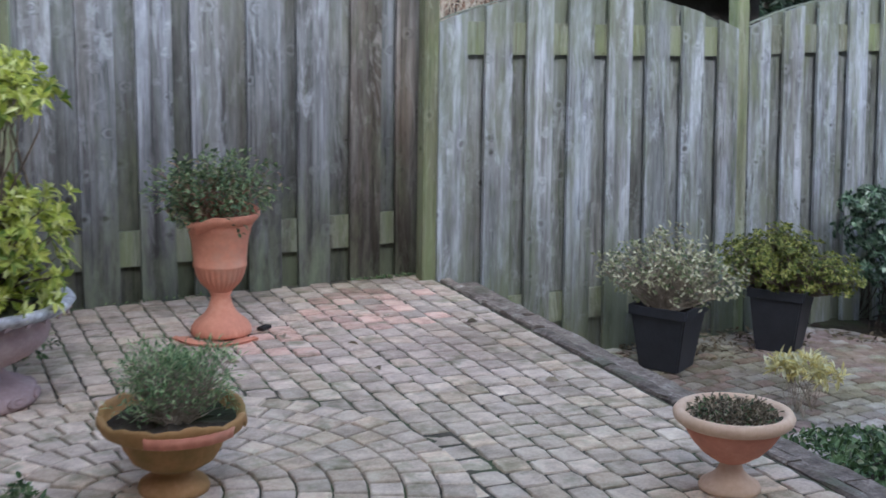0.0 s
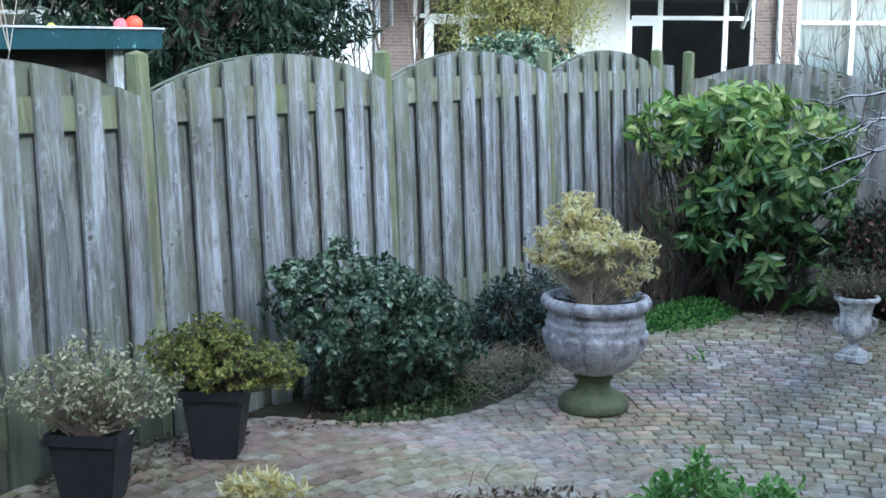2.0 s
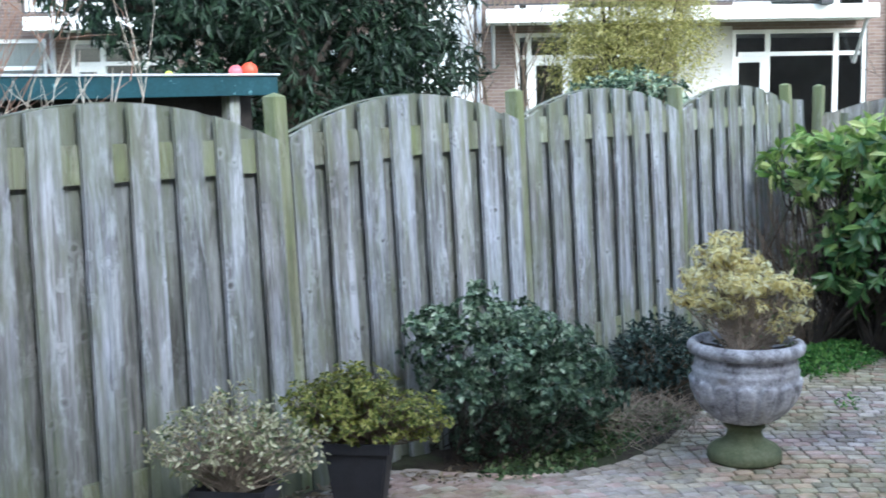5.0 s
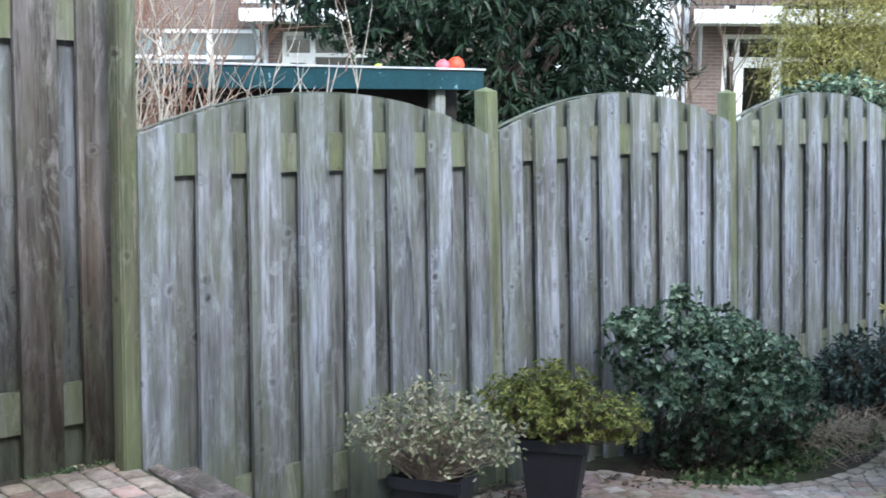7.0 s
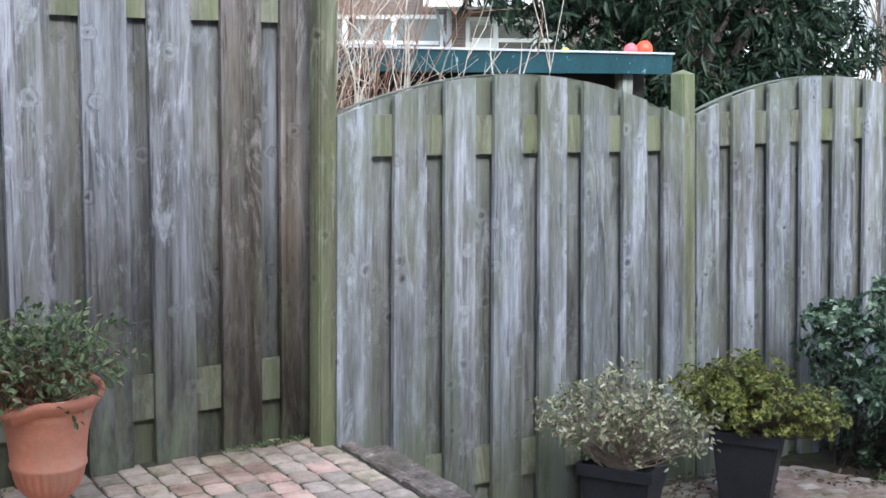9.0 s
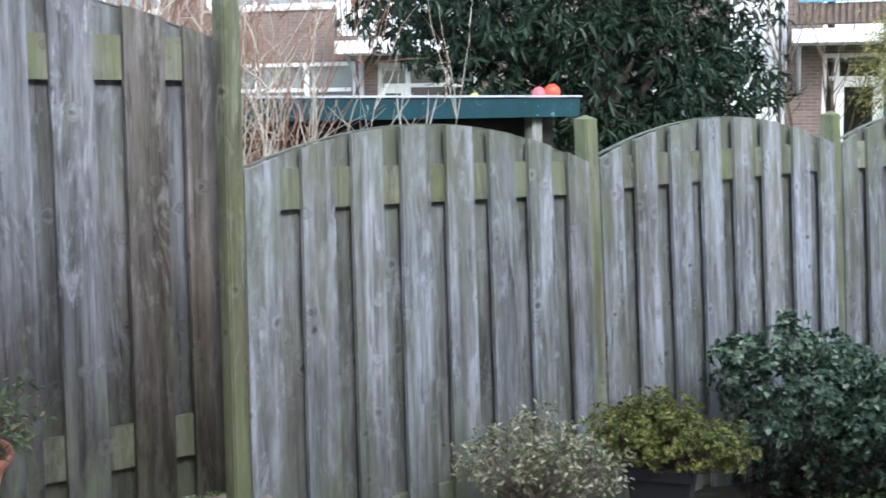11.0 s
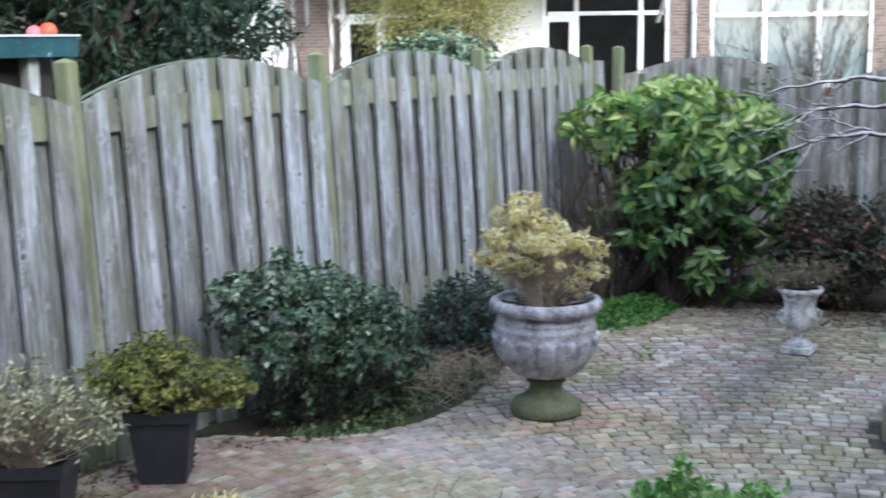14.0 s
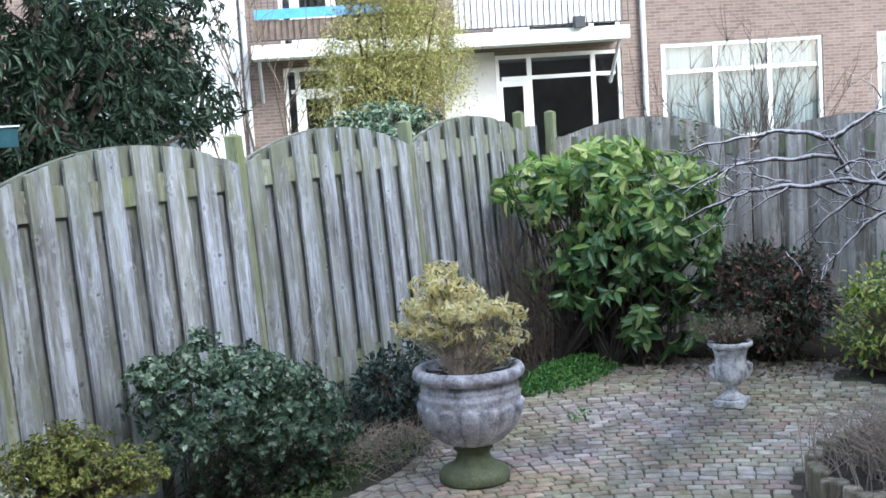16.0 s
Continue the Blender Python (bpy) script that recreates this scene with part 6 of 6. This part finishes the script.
def balcony(s0, s1, z, banner=False):
    z += ZO
    b = new("balcony")
    b.parent = flats
    box_ob("slab", s0, s1, -1.15, 0.02, z, z + 0.24, M_WHITE, b, 0.01)
    rail = new("railing")
    rail.parent = b
    box_ob("handrail", s0, s1, -1.14, -1.11, z + 1.12, z + 1.15, M_IRON, rail, 0.004, "thin dark iron handrail")
    box_ob("bottom_bar", s0, s1, -1.135, -1.115, z + 0.30, z + 0.325, M_IRON, rail, 0.003)
    n = int((s1 - s0) / 0.11)
    bar = box_ob("baluster", -0.008, 0.008, -1.133, -1.117, z + 0.325, z + 1.12, M_IRON, rail)
    bar.location.x = s0 + 0.015
    for k in range(1, n + 1):
        ob = new("baluster", bar.data)
        ob.parent = rail
        ob.location.x = s0 + 0.015 + (s1 - s0 - 0.03) * k / n
    if not banner:
        box_ob("screen", s0 + 0.05, s1 - 0.15, -1.10, -1.085, z + 0.30, z + 1.10, M_WHITE, b, 0, "white screen behind the railing")
    else:
        box_ob("banner", s0 + 0.1, s1 - 0.9, -1.16, -1.145, z + 0.68, z + 0.85, M_BLUE, b, 0, "blue cloth tied along the railing")
        box_ob("screen", s0 + 0.05, s1 - 0.15, -1.10, -1.085, z + 0.30, z + 0.66, M_REED, b, 0, "brown reed screen")
    for s in (s0 + 0.12, s1 - 0.12):
        V, F = tubes([[(s, -0.85, z + 0.01, 0.035), (s, 0.0, z - 0.75, 0.035)]], 6)
        mesh_ob("brace", V, F, M_METAL, b)


for lev in (0, 1):
    z = 2.92 + lev * STOREY
    balcony(3.35, 6.56, z)
    balcony(-0.22, 3.1, z, lev == 0)
    balcony(-8.45, -5.4, z)
for s in (7.1, -0.36, -8.3):
    V, F = tubes([[(s, -0.08, -0.1, 0.05), (s, -0.08, 9.5, 0.05)]], 10)
    mesh_ob("drainpipe", V, F, M_METAL, flats, True)
box_ob("rendered_wall", 3.25, 4.24, -0.03, -0.002, -0.1, 3.15, M_PLASTER, flats)
box_ob("rendered_wall", -1.3, -0.46, -0.03, -0.002, 0.8, 9.5, M_WHITE, flats)
# wall lamp box on the balcony
lamp = box_ob("lantern", 5.52, 5.71, -1.33, -1.17, 3.14 + ZO, 3.35 + ZO, M_IRON, flats, 0.01, "black square flower box hung on the railing")

# ---- pavers, last ----
def paver_mesh(name, a, b, h, seed):
    """A tumbled stone: a block with worn, rounded edges and a slightly uneven top."""
    rng = random.Random(seed)
    V, F = [], []
    skew = [rng.uniform(-0.0032, 0.0032) for _ in range(16)]
    for z, q in ((-h, 0.0), (-0.007, 0.0), (-0.002, 0.0018), (0.0, 0.006)):
        for k, (sx, sy) in enumerate(((-1, -1), (0, -1), (1, -1), (1, 0), (1, 1), (0, 1), (-1, 1), (-1, 0))):
            round_off = 0.002 if sx and sy else 0.0
            V.append((sx * (a / 2 - q - round_off) + skew[k], sy * (b / 2 - q - round_off) + skew[8 + k], z + (rng.uniform(-0.002, 0.002) if z == 0 else 0)))
    V.append((0, 0, rng.uniform(0.0005, 0.0035)))
    for l in (0, 8, 16):
        for k in range(8):
            F.append((l + k, l + (k + 1) % 8, l + 8 + (k + 1) % 8, l + 8 + k))
    for k in range(8):
        F.append((24 + k, 24 + (k + 1) % 8, 32))
    return V, F


class Stones:
    """Single stones near the walk, the rest joined."""
    def __init__(self, parent, a, b, mats, seed):
        self.rng = random.Random(seed)
        self.parent, self.mats = parent, mats
        self.shapes = [paver_mesh("paver", a, b, 0.045, seed + k) for k in range(5)]
        self.meshes = {}
        self.singles = 0
        self.rest = {m: ([], []) for m in set(mats)}

    def add(self, x, y, z, rz, near, sx=1.0, sy=1.0, mat=None):
        r = self.rng
        k = r.randrange(5)
        mt = mat or r.choice(self.mats)
        m = pose(x, y, z + r.uniform(-0.0015, 0.002), r.uniform(-0.6, 0.6), r.uniform(-0.6, 0.6), rz + r.uniform(-1.5, 1.5)) @ Matrix.Diagonal((sx, sy, 1, 1))
        if near and self.singles < 300:
            key = (k, mt)
            if key not in self.meshes:
                V, F = self.shapes[k]
                me = bpy.data.meshes.new("paver")
                me.from_pydata(V, [], F)
                me.materials.append(mt)
                self.meshes[key] = me
            ob = new("paver", self.meshes[key])
            ob.parent = self.parent
            ob.matrix_basis = m
            self.singles += 1
        else:
            V, F = self.shapes[k]
            rv, rf = self.rest.setdefault(mt, ([], []))
            base = len(rv)
            rv += [tuple(m @ Vector(v)) for v in V]
            rf += [tuple(base + i for i in f) for f in F]

    def finish(self, label):
        for mt, (V, F) in self.rest.items():
            if V:
                tagged(mesh_ob("paver_field", V, F, mt, self.parent), label, kind="stuff")


def island_vary(m, amount=0.17):
    """Joined stones differ one from another."""
    nt = m.node_tree
    b = nt.nodes["Principled BSDF"]
    old = b.inputs["Base Color"].links[0].from_socket
    gi = nt.nodes.new("ShaderNodeNewGeometry")
    hs = nt.nodes.new("ShaderNodeHueSaturation")
    lk(nt, math_n(nt, "ADD", math_n(nt, "MULTIPLY", gi.outputs["Random Per Island"], 2 * amount), 1 - amount), hs.inputs["Value"])
    lk(nt, old, hs.inputs["Color"])
    lk(nt, hs.outputs[0], b.inputs["Base Color"])


for m_ in (M_PAVER, M_PAVER_PINK, M_PAVER_GREY):
    island_vary(m_, 0.1)
for m_ in (M_PATIO, M_PATIO_PINK, M_PATIO_GREY):
    island_vary(m_)

# terrace: rows along the kerb, and a rosette
ROS, ROSR = (-3.61, -1.955), 0.815
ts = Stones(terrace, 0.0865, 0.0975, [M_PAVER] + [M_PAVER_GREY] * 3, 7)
row = 0
while True:
    off = 0.055 + 0.0915 * row
    if off > 5.4:
        break
    y = -0.048 + (0.052 if row % 2 else 0.0)
    while y > -8.9:
        x = kerb_x(y) - off
        gap = math.hypot(x - ROS[0], y - ROS[1]) - ROSR
        if gap > -0.1 and x > -6.3:
            near = -3.4 < x and y > -2.6
            pinkish = math.hypot(x + 2.2, y + 0.45) < 0.33 or math.hypot(x + 2.75, y + 0.75) < 0.22 or x < -3.75
            ts.add(x, y, T - (0.0045 if gap < 0.05 else 0.0), -6.4, near, ts.rng.uniform(0.97, 1.02), ts.rng.uniform(0.95, 1.01), mat=M_PAVER_PINK if pinkish and ts.rng.random() < 0.7 else None)
        y -= 0.104
    row += 1
ts.finish("worn square terrace pavers")
def wedge_mesh(name, r0, r1, ang, mat, seed):
    """A stone of a ring: curved wedge with softened top edges."""
    rng = random.Random(seed)
    V, F, n = [], [], 3
    rm = (r0 + r1) / 2
    for z, q in ((-0.045, 0.0), (-0.007, 0.0), (-0.002, 0.0018), (0.0, 0.006)):
        lo, hi = [], []
        for k in range(n + 1):
            t = (k / n - 0.5) * (ang - 2 * q / rm)
            lo.append(((r0 + q) * math.cos(t) - rm + rng.uniform(-0.0015, 0.0015), (r0 + q) * math.sin(t), z))
            hi.append(((r1 - q) * math.cos(t) - rm + rng.uniform(-0.0015, 0.0015), (r1 - q) * math.sin(t), z))
        V += lo + hi[::-1]
    m = 2 * (n + 1)
    for l in (0, m, 2 * m):
        for k in range(m):
            F.append((l + k, l + m + k, l + m + (k + 1) % m, l + (k + 1) % m))
    F.append(tuple(range(3 * m, 4 * m))[::-1])
    me = bpy.data.meshes.new(name)
    me.from_pydata(V, [], F)
    me.materials.append(mat)
    return me


rr_rng = random.Random(9)
for j in range(9):
    r0, r1 = (0.012, 0.086) if j == 0 else (0.09 * j + 0.003, 0.09 * j + 0.087)
    rm = (r0 + r1) / 2
    n = 4 if j == 0 else int(2 * math.pi * rm / 0.084)
    kinds = [wedge_mesh("ring_stone", r0, r1, 2 * math.pi / n - 0.009 / rm, mt, 90 + j) for mt in (M_PAVER_GREY, M_PAVER_GREY, M_PAVER)]
    for k in range(n):
        a = 2 * math.pi * (k + 0.37 * j) / n
        ob = new("ring_stone", rr_rng.choice(kinds))
        ob.parent = terrace
        ob.matrix_basis = pose(ROS[0] + rm * math.cos(a), ROS[1] + rm * math.sin(a), T + 0.0035 + rr_rng.uniform(-0.001, 0.002), rr_rng.uniform(-0.6, 0.6), rr_rng.uniform(-0.6, 0.6), math.degrees(a))


# lower paving: rings round the front bed
def on_patio(x, y):
    if x < kerb_x(y) + 0.27 or x > 5.1 + 0.12 * math.sin(y * 2):
        return False
    if y > -0.16:
        return False
    if x > 0.62:
        if x < 2.45:
            edge = -0.14 - 0.72 * math.sqrt(max(0.0, 1 - ((x - 1.75) / 1.14) ** 2))
        else:
            edge = -0.70 - 0.22 * smooth01((x - 2.6) / 2)
        if y > edge:
            return False
    if math.hypot(x - LOGC[0], y - LOGC[1]) < 0.835:
        return False
    if x > 4.5 and y < -2.6:
        return False
    return math.hypot((x - BED[0]) / 1.0, (y - BED[1]) / 1.65) > 1.03


ps = Stones(patio, 0.0865, 0.0665, [M_PATIO, M_PATIO_GREY, M_PATIO_GREY, M_PATIO, M_PATIO_PINK], 17)
rr, j = 0.7, 0
while rr < 7.0:
    n = int(2 * math.pi * rr / 0.0925)
    shift = ps.rng.random()
    for k in range(n):
        a = 2 * math.pi * (k + shift) / n
        x, y = RING[0] + rr * math.cos(a), RING[1] + rr * math.sin(a)
        if on_patio(x, y) and y > -6.45:
            warm = math.hypot(x - 1.95, y + 1.4) < 0.4 or math.hypot(x - 0.2, y + 0.7) < 0.5
            ps.add(x + ps.rng.uniform(-0.003, 0.003), y + ps.rng.uniform(-0.003, 0.003), ground_z(x, y), math.degrees(a) + 90, 0.6 < x < 2.4 and -2.0 < y < -0.9, ps.rng.uniform(0.97, 1.06), ps.rng.uniform(0.98, 1.07), mat=M_PATIO_PINK if warm and ps.rng.random() < 0.6 else None)
    rr += 0.0755
    j += 1
ps.finish("worn lower-patio pavers")

# a border row along the bed's curve
es = Stones(patio, 0.095, 0.06, [M_PATIO, M_PATIO_GREY, M_PATIO_PINK], 23)
for k in range(17):
    q = math.radians(188 + 6.2 * k)
    x, y = 1.75 + 1.17 * math.cos(q), -0.14 + 0.75 * math.sin(q)
    es.add(x, y, ground_z(x, y) + 0.012, math.degrees(math.atan2(0.75 * math.cos(q), -1.17 * math.sin(q))), True)
es.finish("border stones")

# soil of the bed along the fence
V, F, N = [], [], 26
for k in range(N + 1):
    x = 0.5 + 5.3 * k / N
    if x < 2.45:
        e = -0.14 - 0.72 * math.sqrt(max(0.0, 1 - ((x - 1.75) / 1.14) ** 2))
    else:
        e = -0.70 - 0.22 * smooth01((x - 2.6) / 2)
    for q, h in ((0.0, 0.004), (0.25, 0.022), (0.6, 0.035), (1.0, 0.04)):
        y = e + (0.0 - e) * q
        V.append((x, y, ground_z(x, y) + h))
for k in range(N):
    for q in range(3):
        i = k * 4 + q
        F.append((i, i + 4, i + 5, i + 1))
tagged(mesh_ob("fence_bed", V, F, M_SOIL, None, True), "dark soil of the curved bed along the fence", "soil", kind="structure")
V, F, N = [], [], 16
for k in range(N + 1):
    y = -0.6 - 5.2 * k / N
    for x, h in ((5.05, 0.0), (5.3, 0.02), (5.95, 0.04)):
        V.append((x - (0.6 if y < -2.6 and h == 0 else 0), y, h))
for k in range(N):
    for q in range(2):
        i = k * 3 + q
        F.append((i, i + 1, i + 4, i + 3))
tagged(mesh_ob("back_bed", V, F, M_SOIL, None, True), "dark soil of the bed along the back fence", "soil", kind="structure")
